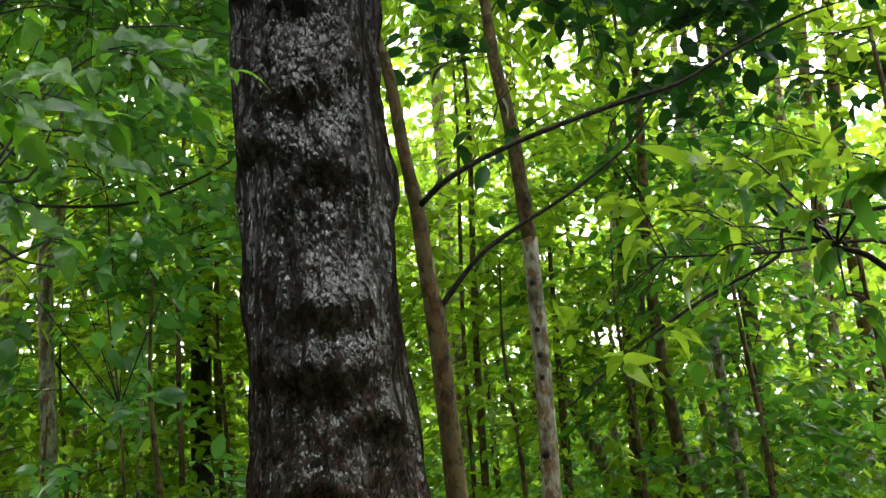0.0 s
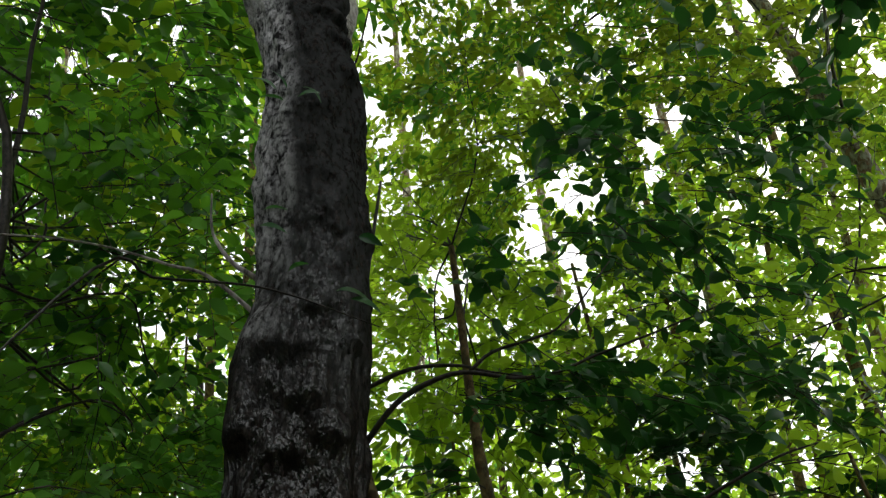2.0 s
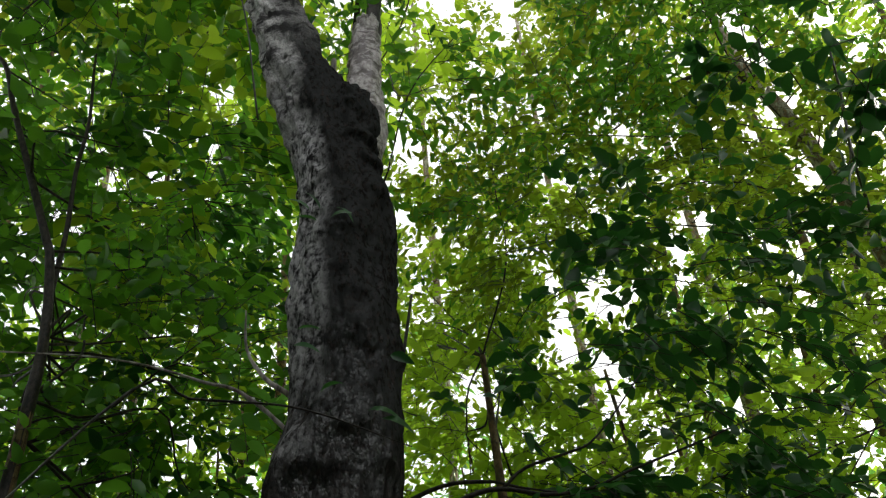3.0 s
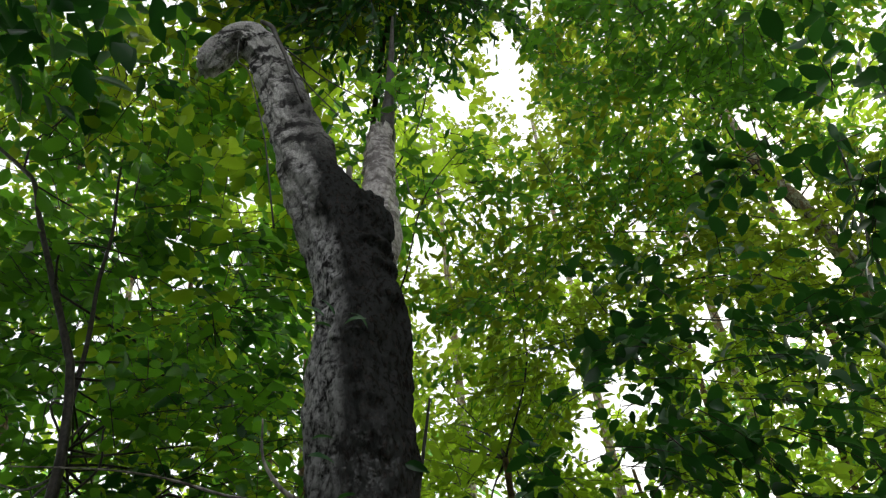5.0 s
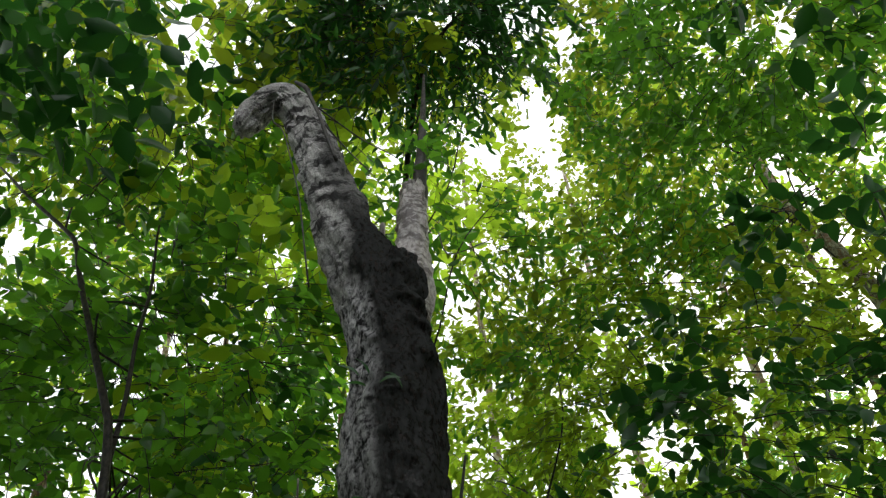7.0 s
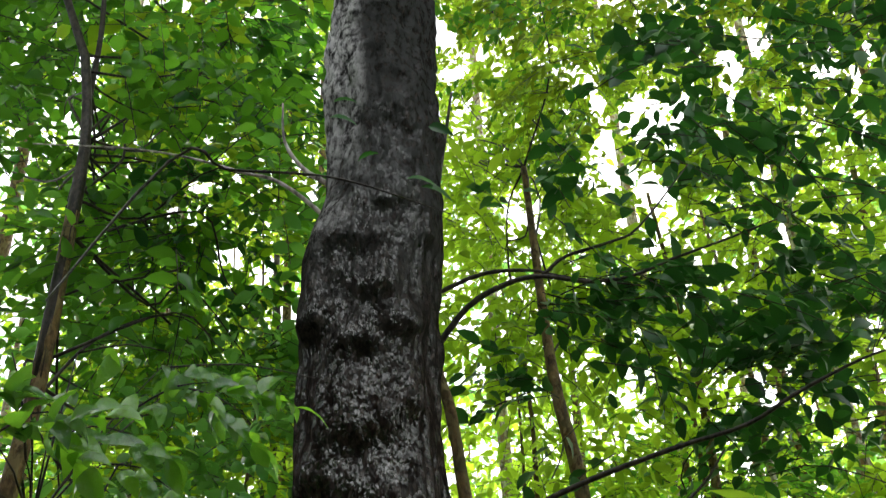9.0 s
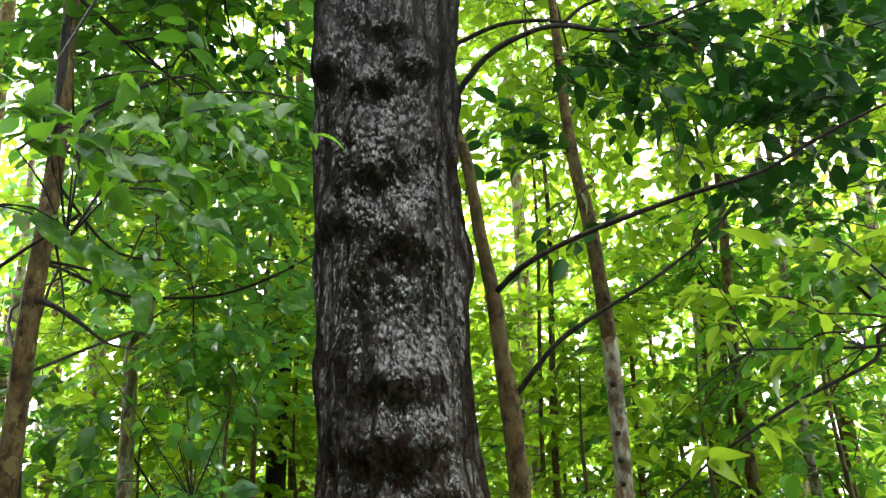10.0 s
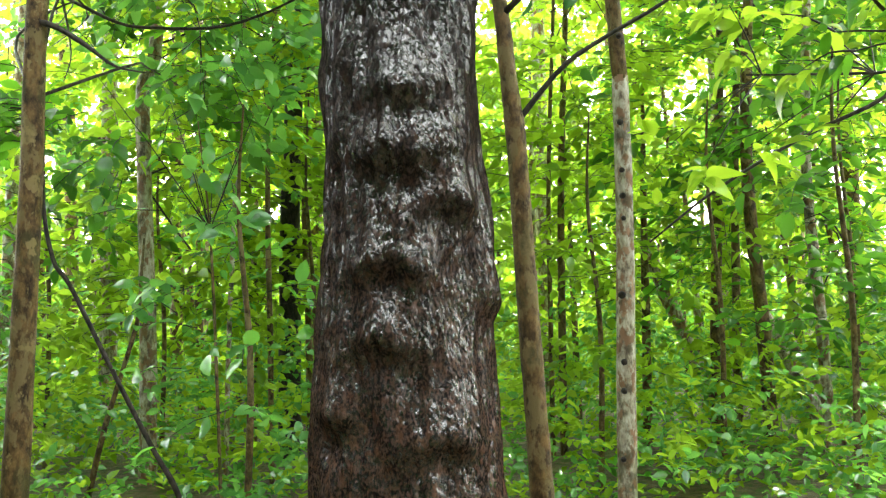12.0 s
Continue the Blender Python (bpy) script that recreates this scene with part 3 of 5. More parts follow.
def great_bark(ang, z):
    """Relief of the trunk: drooping folds with ragged overhanging lips, upright fibres, knots, rolls under the hook."""
    add = np.zeros(ang.shape)
    a = (ang + np.pi) % (2 * np.pi) - np.pi
    sx, sy = np.sin(a), np.cos(a)

    def rough(across, up, seed):
        return lattice(sx * across + 50 + seed, sy * across + 90, z * up + 20) - 0.5

    fray = 0.035 * rough(4.0, 2.0, 3) + 0.030 * rough(15, 3.5, 7)
    for fa, fz, w, h, d in FOLDS:
        da = ((a - fa + np.pi) % (2 * np.pi) - np.pi) / (w * 0.95)
        lip = fz + 0.03 * da ** 2 * np.sign(np.sin(fz * 40)) + fray
        u = (z - lip) / (h * 1.08)
        out = np.where(u > 0, np.exp(-np.abs(u) ** 1.3), np.exp(-(u * 2.6) ** 2))
        under = np.exp(-((u + 0.62) * 2.0) ** 2)
        add += d * (1.1 if fz < 1.25 else 0.92 if fz < 2.1 else 0.62) * np.exp(-da ** 2 * 1.3) * (1.3 * out - 0.30 * under)
    lowness = np.clip((3.6 - z) / 0.8, 0.35, 1)
    add += 0.030 * rough(1.3, 2.0, 11) + 0.028 * rough(3.0, 6.0, 13) + 0.016 * rough(8, 10, 17)
    add += lowness * (0.005 * rough(18, 7, 19) + 0.003 * rough(30, 18, 23))
    add += np.clip((z - 3.0) / 0.6, 0, 1) * (0.030 * rough(3.5, 11, 41) + 0.014 * rough(9, 22, 43))
    # crosswise rolls on the bent upper part
    s = z + 0.10 * np.sin(a - 0.4) + 0.30 * rough(1.0, 2.2, 29) + 0.08 * rough(4, 6, 31)
    roll = np.abs((s * 6.2) % 1.0 - 0.5) * 2
    add += 0.010 * np.clip((z - 4.7) / 0.5, 0, 1) * (0.35 + 0.65 * np.clip(np.sin(a + 0.5), 0, 1)) * (roll ** 2 - 0.4)
    return add


def ringed(ang, z):
    """Uneven scars across the limb and a splintered top."""
    s = z + 0.06 * np.sin(ang + 1) + 0.03 * np.sin(ang * 3 + z * 9)
    lumps = lattice(np.sin(ang) * 2 + 9, np.cos(ang) * 2 + 9, s * 16) + 0.7 * lattice(np.sin(ang) * 6 + 9, np.cos(ang) * 6 + 9, s * 22)
    torn = np.clip((z - 5.62) * 9, 0, 1) * (lattice(np.sin(ang) * 5 + 40, np.cos(ang) * 5 + 40, z * 5) - 0.5)
    return 0.022 * (lumps - 0.85) + 0.05 * torn


def great_tree():
    tree = thing("forest_tree", "large leaning tree with wet blackish ridged bark and broken fork", "tree")
    lower = [(-0.34, 2.42, -0.15, 0.36), (-0.345, 2.42, 0.25, 0.30), (-0.352, 2.41, 0.75, 0.262), (-0.358, 2.40, 1.17, 0.236), (-0.355, 2.40, 1.45, 0.224), (-0.355, 2.40, 1.9, 0.214), (-0.352, 2.40, 2.2, 0.212),
             (-0.37, 2.40, 2.5, 0.205), (-0.372, 2.40, 2.85, 0.217), (-0.35, 2.40, 3.05, 0.212), (-0.318, 2.40, 3.25, 0.196), (-0.315, 2.40, 3.55, 0.196), (-0.34, 2.40, 3.85, 0.205), (-0.325, 2.40, 4.1, 0.198),
             (-0.335, 2.40, 4.35, 0.190), (-0.39, 2.40, 4.65, 0.188), (-0.46, 2.40, 4.95, 0.185), (-0.56, 2.40, 5.25, 0.165), (-0.65, 2.40, 5.65, 0.150)]
    hook = [(-0.72, 2.38, 5.9, 0.142), (-0.80, 2.38, 6.22, 0.126), (-0.87, 2.37, 6.5, 0.123), (-0.95, 2.36, 6.72, 0.122), (-1.03, 2.35, 6.83, 0.12), (-1.11, 2.34, 6.83, 0.115), (-1.19, 2.33, 6.76, 0.10), (-1.25, 2.33, 6.64, 0.085), (-1.275, 2.33, 6.54, 0.065), (-1.28, 2.33, 6.5, 0.03)]
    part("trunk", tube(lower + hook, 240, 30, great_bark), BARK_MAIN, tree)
    limb = [(-0.33, 2.44, 4.55, 0.12), (-0.26, 2.44, 4.85, 0.115), (-0.245, 2.44, 5.2, 0.085), (-0.24, 2.44, 5.5, 0.080), (-0.232, 2.44, 5.70, 0.072), (-0.22, 2.44, 5.77, 0.055), (-0.21, 2.44, 5.83, 0.022)]
    part("limb", tube(limb, 60, 14, ringed), BARK_RINGED, tree, "pale grey broken upright limb with dark rings")
    collar = [(-0.36, 2.38, 4.45, 0.08), (-0.33, 2.36, 4.62, 0.125), (-0.305, 2.345, 4.80, 0.128), (-0.305, 2.35, 4.95, 0.10), (-0.315, 2.365, 5.05, 0.06), (-0.32, 2.37, 5.10, 0.015)]
    part("collar", tube(collar, 90, 16, lambda ang, z: 1.8 * ringed(ang, z)), BARK_MAIN, tree, "dark swollen bark collar at the fork")
    part("upper_shoot", tube([(-0.20, 2.45, 5.6, 0.045), (-0.19, 2.45, 5.9, 0.042), (-0.17, 2.45, 6.25, 0.026), (-0.15, 2.46, 6.7, 0.018), (-0.13, 2.46, 7.2, 0.008)], 12, 5, lumps=0.05, seed=4), BARK_TWIG, tree, "thin dark shoot above the broken limb")
    stub = [(-0.42, 2.5, 4.95, 0.03), (-0.42, 2.5, 5.2, 0.022), (-0.41, 2.5, 5.55, 0.015)]
    part("stub", tube(stub, 12, 4, lumps=0.05, seed=6), BARK_PALE, tree)
    rng = random.Random(5)
    for k in range(34):
        u = k / 33
        x, z = -1.0 - 0.29 * u + rng.uniform(-0.02, 0.02), 6.74 - 0.22 * u * u + rng.uniform(-0.03, 0.03)
        y, l = 2.24 + rng.uniform(-0.03, 0.12), rng.uniform(0.05, 0.13)
        part("bark_shred", tube([(x, y, z, 0.006), (x - 0.02, y - 0.02, z - l * 0.5, 0.005), (x - 0.01 + rng.uniform(-0.03, 0.03), y - 0.03, z - l, 0.0015)], 5, 2, lumps=0.15, seed=k), BARK_MAIN, tree)
    return tree


great_tree()


def hook_climbers():
    vine = [(-1.01, 2.16, 6.26), (-0.94, 2.16, 6.13), (-0.86, 2.16, 5.79), (-0.78, 2.16, 5.39), (-0.73, 2.16, 5.04), (-0.68, 2.17, 4.68)]
    tagged(part("hanging_vine", tube([(-1.05, 2.2, 6.6, 0.004)] + [(*p, 0.0045) for p in vine], 5, 4, lumps=0.08), BARK_TWIG), "thin dark vine hanging from the hooked limb", "vine")
    stem = thing("climbing_stem", "dark woody climber arching over the broken limb", "vine")
    part("stem", tube([(-0.94, 2.22, 6.86, 0.010), (-0.86, 2.2, 6.72, 0.016), (-0.81, 2.2, 6.55, 0.014), (-0.75, 2.2, 6.34, 0.012), (-0.69, 2.2, 6.08, 0.012), (-0.62, 2.21, 5.8, 0.010)], 8, 5, lumps=0.06), BARK_TWIG, stem)
    for rows in ([(-0.79, 2.22, 6.48), (-0.71, 2.3, 6.57), (-0.62, 2.3, 6.59), (-0.46, 2.3, 6.49)], [(-0.75, 2.22, 6.32), (-0.59, 2.3, 6.06), (-0.45, 2.3, 5.78), (-0.32, 2.3, 5.48)], [(-0.79, 2.22, 6.5), (-0.53, 2.35, 6.26), (-0.33, 2.35, 6.01), (-0.23, 2.35, 5.83)]):
        part("twig", tube([(*p, 0.006 - 0.0014 * k) for k, p in enumerate(rows)], 5, 4, lumps=0.08), BARK_TWIG, stem)


hook_climbers()


# ---------------------------------------------------------------- trees
def slim_tree(label, rows, bark, centres, leaf, material, rng, name="sapling", group="", count=9, droop=0.5, slim=0.42, branches=(), twig=True):
    tree = thing(name, label, "tree", group)
    part("trunk", tube(rows, 14, 9, lumps=0.025, seed=len(rows)), bark, tree)
    for b in branches:
        part("branch", tube(b, 7, 4, lumps=0.03, seed=3), BARK_TWIG, tree)
    if len(centres):
        axis = np.c_[np.full(len(centres), rows[-1][0]), np.full(len(centres), rows[-1][1]), centres[:, 2] - 0.2]
        crown_parts(tree, rng, centres, leaf, material, count, droop, slim, twig, axis)
    return tree


def add_crown(tree, stem, centre, radius, n, leaf, material, slim, droop, seed):
    """One more mass of foliage on a tree, carried by boughs from its stem."""
    rng = np.random.default_rng(seed)
    if centre[2] > 5.5 and centre[0] > 0:
        # the high crowns on the bright side have small slim leaves
        leaf, n, slim = leaf * 0.78, int(n * 1.5), min(slim, 0.40)
    stem = np.array(stem)
    order = np.argsort(np.abs(stem[:, 2] - (centre[2] - 0.6)))
    for b in range(3):
        k = order[b % 2]
        j = min(k + 1, len(stem) - 1)
        mixing = rng.uniform(0, 1)
        s0 = stem[k, :3] * (1 - mixing) + stem[j, :3] * mixing
        r = min(stem[j, 3] * 0.4, 0.009)
        e = np.array(centre) + np.array(radius) * unit(rng.normal(size=3)) * 0.8
        m1 = s0 * 0.67 + e * 0.33 + rng.normal(0, 0.12, 3) + (0, 0, 0.1)
        m2 = s0 * 0.33 + e * 0.67 + rng.normal(0, 0.12, 3) + (0, 0, 0.12)
        if outside_view_cuts(np.array([m1, m2, (m2 + e) / 2, e])).all():
            part("branch", tube([(*s0, r), (*m1, r * 0.8), (*m2, r * 0.55), (*e, r * 0.25)], 6, 4, lumps=0.04, seed=b), BARK_TWIG, tree)
    c = cloud_of(rng, int(n * (0.65 if centre[1] > 7 else 0.9)), centre, radius)
    crown_parts(tree, rng, c, leaf, material, 9, droop, slim, True, np.array(centre) - (0, 0, 0.3))


def cloud_of(rng, n, centre, radius):
    """Points inside an uneven ellipsoid, gathered in clumps."""
    k = max(3, n // 5)
    hub = unit(rng.normal(size=(k, 3))) * rng.uniform(0.2, 1.0, (k, 1)) ** 0.6
    p = hub[rng.integers(0, k, n)] + rng.normal(0, 0.16, (n, 3))
    return np.array(centre) + p * np.array(radius)


TREES = {}


def main_saplings():
    rng = np.random.default_rng(11)
    # the forked sapling beside the great tree
    def q(x, z, y=2.95):
        return x, y, z
    b = [(*q(0.005, -0.05), 0.042), (*q(-0.012, 0.65), 0.04), (*q(-0.04, 1.25), 0.036), (*q(-0.052, 1.55), 0.035), (*q(-0.062, 1.78), 0.034), (*q(-0.07, 1.88), 0.034), (*q(-0.085, 2.03), 0.028), (*q(-0.1, 2.22), 0.027), (*q(-0.13, 2.42), 0.023), (*q(-0.165, 2.72), 0.021), (*q(-0.22, 3.0), 0.018), (*q(-0.24, 3.6), 0.012)]
    br1 = [(-0.095, 2.94, 2.23, 0.013), (0.03, 2.9, 2.32, 0.011), (0.26, 2.9, 2.42, 0.010), (0.57, 2.88, 2.51, 0.009), (0.83, 2.86, 2.57, 0.008), (1.0, 2.82, 2.65, 0.007), (1.23, 2.78, 2.74, 0.005), (1.38, 2.75, 2.77, 0.003)]
    br2 = [(-0.06, 2.95, 1.86, 0.012), (0.03, 2.95, 1.97, 0.010), (0.12, 2.95, 2.06, 0.009), (0.25, 2.95, 2.14, 0.008), (0.40, 2.95, 2.22, 0.007), (0.54, 2.95, 2.31, 0.006), (0.67, 2.95, 2.41, 0.005), (0.76, 2.95, 2.52, 0.003)]
    slim_tree("slender brown sapling with two long bare branches", b, BARK_BROWN, np.zeros((0, 3)), 0.1, LEAF_MID, rng, "forked_sapling", branches=(br1, br2))
    c = [(0.38, 4.5, -0.05, 0.05), (0.40, 4.5, 0.9, 0.048), (0.42, 4.5, 1.7, 0.045), (0.42, 4.5, 2.4, 0.042), (0.38, 4.5, 3.0, 0.038), (0.31, 4.5, 3.6, 0.032), (0.28, 4.5, 5.0, 0.02)]
    TREES["pale"] = c, slim_tree("slim tree with pale lichen-spotted bark", c, BARK_LICHEN, cloud_of(rng, 120, (0.6, 4.8, 4.2), (1.3, 0.9, 1.5)), 0.10, LEAF_LIME, rng)
    pale = TREES["pale"][1]
    for child in list(pale.children):
        if child.name.startswith("trunk"):
            bpy.data.objects.remove(child)
    part("trunk", tube(c[:4], 16, 10, lumps=0.025, seed=7), BARK_LICHEN, pale)
    # browner bark puts the upper trunk's shade into its colour
    part("upper_trunk", tube([(0.42, 4.5, 2.38, 0.0425)] + c[4:], 14, 9, lumps=0.03, seed=8), BARK_BROWN, pale, "upper trunk with its shade painted as brown bark")
    for x, z, k in ((0.41, 1.79, 1.0), (0.41, 1.68, 0.8), (0.39, 1.30, 1.2), (0.39, 0.97, 1.1), (0.385, 0.83, 1.0), (0.37, 0.50, 0.8), (0.41, 1.92, 0.8), (0.41, 2.16, 0.9), (0.42, 2.6, 0.8)):
        part("knot", tube([(x, 4.47, z, 0.012 * k), (x, 4.455, z - 0.004, 0.017 * k), (x, 4.445, z - 0.008, 0.010 * k)], 9, 3, lumps=0.1, seed=int(z * 100)), BARK_TWIG, TREES["pale"][1], "dark brown bark knot")
    l2 = [(-2.93, 6.3, -0.1, 0.07), (-2.93, 6.3, 1.1, 0.062), (-2.96, 6.3, 2.3, 0.055), (-2.97, 6.3, 2.95, 0.055), (-2.87, 6.3, 3.3, 0.05), (-2.80, 6.3, 4.9, 0.035), (-2.75, 6.3, 6.5, 0.02)]
    TREES["kinked"] = l2, slim_tree("slender tree with a kinked mottled trunk", l2, BARK_LICHEN, cloud_of(rng, 160, (-2.6, 6.3, 3.6), (1.5, 1.0, 2.5)), 0.11, LEAF_LIME, rng)
    for x0, x1, y, r in ((1.68, 1.58, 7, 0.055), (2.1, 2.02, 7, 0.045), (1.45, 1.55, 8, 0.05), (1.64, 1.70, 8, 0.04), (0.125, 0.17, 7.5, 0.034), (0.035, 0.065, 7.5, 0.022), (-2.2, -2.17, 7.45, 0.1), (-1.99, -2.0, 6.3, 0.022), (-5.2, -5.12, 8, 0.075), (-2.45, -2.35, 6.6, 0.02), (-2.0, -2.03, 7.4, 0.03)):
        rows = [(x0, y, -0.1, r), (x0 * 0.7 + x1 * 0.3, y, 1.0, r * 0.95), (x1, y, 2.4, r * 0.85), (x1 + 0.1, y, 4.5, r * 0.6), (x1, y, 6.5, r * 0.3)]
        TREES["far %.2f" % x0] = rows, slim_tree("thin straight forest tree among the leaves", rows, BARK_TWIG if r == 0.1 else BARK_LICHEN if abs(x0) > 2.05 else BARK_BROWN, cloud_of(rng, 110, (x1, y, 2.9 if y > 6.9 else 4.2), (1.0, 0.8, 1.5 if y > 6.9 else 0.8)), 0.12, LEAF_LIME if x0 < 1.6 else LEAF_MID, rng, "forest_tree", "trees behind the great tree")


main_saplings()


def near_plants():
    rng = np.random.default_rng(41)
    # large-leaved sapling beside the path
    shrub = thing("broadleaf_sapling", "sapling with large wet glossy green leaves", "shrub")
    part("stem", tube([(-1.8, 1.5, -0.05, 0.012), (-1.6, 1.5, 0.8, 0.010), (-1.25, 1.46, 1.55, 0.006), (-0.98, 1.45, 1.86, 0.004), (-0.78, 1.45, 2.0, 0.003)], 7, 4, lumps=0.03), BARK_TWIG, shrub)
    a = np.array([(-0.68, 1.51, 2.05), (-0.77, 1.34, 1.90), (-0.79, 1.47, 2.16), (-0.65, 1.54, 2.15), (-0.79, 1.34, 2.02), (-0.79, 1.43, 1.97), (-0.66, 1.65, 2.16), (-0.79, 1.26, 1.91), (-0.86, 1.31, 1.84), (-0.75, 1.57, 1.97)])
    b = np.array([(-0.54, 1.54, 2.11), (-0.79, 1.26, 2.06), (-0.63, 1.54, 2.18), (-0.36, 1.64, 2.15), (-0.69, 1.44, 1.92), (-0.66, 1.48, 1.99), (-0.51, 1.73, 2.10), (-0.70, 1.30, 1.96), (-0.75, 1.38, 1.81), (-0.63, 1.63, 1.93)])
    a[:, 2] += 0.13
    b[:, 2] += 0.13
    pos, way, up, size, _ = sprays(rng, a, b - a, 0.070, 15, 0.5, 3.1)
    up = np.array((0.05, -0.55, 0.85)) + rng.normal(0, 0.35, up.shape)
    k = (pos + unit(way) * size[:, None])[:, 2] < 2.27
    twigs = twigs_between(shrub, a, b, 0.0025)
    single_leaves([twigs[q // 15] for q in np.flatnonzero(k)], LEAF_GLOSSY, pos[k], way[k], up[k], size[k], 0.6)
    twigs_between(shrub, np.array([(-0.8, 1.45, 1.95)] * len(a)), a, 0.0025)
    # young tree with lime rosettes
    young = thing("young_tree", "young tree with fresh lime-green leaves in rosettes", "tree")
    part("stem", tube([(1.75, 2.2, -0.05, 0.02), (1.6, 2.22, 0.9, 0.016), (1.35, 2.25, 1.5, 0.012), (1.14, 2.31, 1.81, 0.010), (1.04, 2.35, 1.88, 0.008), (0.94, 2.38, 1.95, 0.007), (0.85, 2.39, 2.07, 0.004)], 8, 4, lumps=0.03), BARK_TWIG, young)
    a = np.array([(1.07, 2.34, 1.87), (0.95, 2.36, 2.03), (0.89, 2.48, 2.11), (0.96, 2.27, 1.93), (0.86, 2.62, 2.01), (1.04, 2.22, 2.01), (0.91, 2.61, 1.95), (1.14, 2.16, 2.03), (1.01, 2.27, 1.74)])
    b = np.array([(0.94, 2.38, 1.97), (0.80, 2.38, 2.19), (0.77, 2.50, 2.18), (0.97, 2.24, 2.02), (0.71, 2.65, 2.08), (1.11, 2.17, 2.05), (0.78, 2.66, 1.92), (1.02, 2.21, 2.10), (1.08, 2.25, 1.68)])
    pos, way, up, size, _ = sprays(rng, a, b - a, 0.115, 8, 0.3, 1.5)
    twigs = twigs_between(young, a, b, 0.004)
    single_leaves([twigs[q // 8] for q in range(len(pos))], LEAF_LIME, pos, way, up, size, 0.42)
    pos, way, up, size, _ = sprays(rng, a, b - a, 0.115, 6, 1.6, 0.8)
    single_leaves([twigs[q // 6] for q in range(len(pos))], LEAF_MID, pos, way, up, size, 0.42)
    c = np.array([(0.63, 2.90, 2.20), (0.75, 3.00, 2.17), (0.67, 3.10, 2.12), (0.85, 3.20, 2.09), (0.84, 2.90, 2.15), (0.56, 3.00, 1.82), (0.72, 3.10, 1.77), (0.96, 3.20, 1.76), (0.54, 2.90, 1.69), (0.43, 3.00, 1.76), (1.03, 3.10, 2.01), (1.16, 3.20, 2.17)])
    pos, way, up, size, _ = sprays(rng, c, rng.normal(0, 0.6, c.shape) + (-0.3, -0.2, 0.5), 0.105, 7, 0.3, 1.1)
    single_leaves(young, LEAF_LIME, pos, way, up, size, 0.44)
    part("branch", tube([(1.6, 2.22, 0.9, 0.010), (1.55, 2.6, 1.5, 0.009), (1.5, 2.9, 1.95, 0.008), (1.1, 3.0, 1.98, 0.006), (0.7, 3.02, 2.0, 0.003)], 6, 4, lumps=0.03), BARK_TWIG, young)
    twigs_between(young, np.where(c[:, :1] > 0.7, (1.1, 3.0, 1.98), (0.75, 3.02, 2.0)), c, 0.003)
    twigs_between(young, np.array([(1.04, 2.35, 1.88)] * len(a)), a, 0.005)
    # branches with dark drooping leaves that reach out from behind the great tree
    tree = thing("understorey_tree", "small tree with dark drooping leaves on thin wet branches", "tree")
    part("trunk", tube([(-0.30, 3.1, -0.05, 0.03), (-0.30, 3.08, 1.5, 0.026), (-0.28, 3.0, 2.6, 0.022), (-0.24, 2.95, 2.95, 0.018), (-0.2, 3.0, 3.6, 0.012), (-0.1, 3.1, 4.4, 0.006)], 9, 4, lumps=0.03), BARK_TWIG, tree)
    for rows in ([(-0.24, 2.93, 2.93, 0.013), (-0.08, 2.90, 3.12, 0.012), (0.08, 2.90, 3.21, 0.011), (0.21, 2.90, 3.23, 0.010), (0.38, 2.90, 3.19, 0.008), (0.55, 2.90, 3.20, 0.007), (0.71, 2.90, 3.26, 0.006), (0.96, 2.90, 3.34, 0.005), (1.3, 2.90, 3.46, 0.003)],
                 [(-0.24, 2.95, 3.2, 0.010), (-0.02, 2.95, 3.29, 0.009), (0.17, 2.95, 3.29, 0.007), (0.30, 2.95, 3.25, 0.005), (0.6, 2.95, 3.18, 0.003)],
                 [(0.21, 2.90, 3.23, 0.008), (0.31, 2.90, 3.31, 0.007), (0.49, 2.90, 3.36, 0.006), (0.61, 2.90, 3.42, 0.005), (0.85, 2.9, 3.7, 0.003)]):
        part("branch", tube(rows, 7, 4, lumps=0.03), BARK_TWIG, tree)
    n = 40
    c = np.stack([rng.uniform(0.15, 1.75, n), rng.uniform(2.55, 3.2, n), np.zeros(n)], 1)
    c[:, 2] = 3.3 + 0.25 * c[:, 0] + rng.uniform(-0.6, 0.6, n)
    way = np.stack([rng.uniform(0.2, 1, n), rng.normal(0, 0.5, n), rng.normal(0.05, 0.3, n)], 1)
    pos, ldir, up, size, lines = sprays(rng, c, way, 0.105, 7, 0.9, 3.6)
    twigs = twigs_between(tree, lines[:, 0], lines[:, 2], 0.003)
    # leaf colour is darkened so the leaves read as silhouettes against the sky
    single_leaves([twigs[q // 7] for q in range(len(pos))], LEAF_DARK, pos, ldir, up, size, 0.45)
    for seed, centre, radius, count in ((1, (1.0, 3.3, 3.75), (0.95, 0.4, 0.6), 27), (2, (1.7, 3.5, 3.5), (0.8, 0.5, 0.75), 19), (3, (0.35, 3.3, 3.35), (0.45, 0.3, 0.35), 26), (4, (1.6, 3.2, 4.5), (0.6, 0.4, 0.45), 26)):
        crown_rng = np.random.default_rng(410 + seed)
        crown_parts(tree, crown_rng, cloud_of(crown_rng, count, centre, radius), 0.088, LEAF_DARK, 9, 0.7, 0.46, True, np.array(centre) - (0.8, 0, 0.2))
    # broad-leaved sapling half hidden behind the forked dark tree
    shrub = thing("broadleaf_sapling", "sapling with broad thin bright green leaves", "shrub")
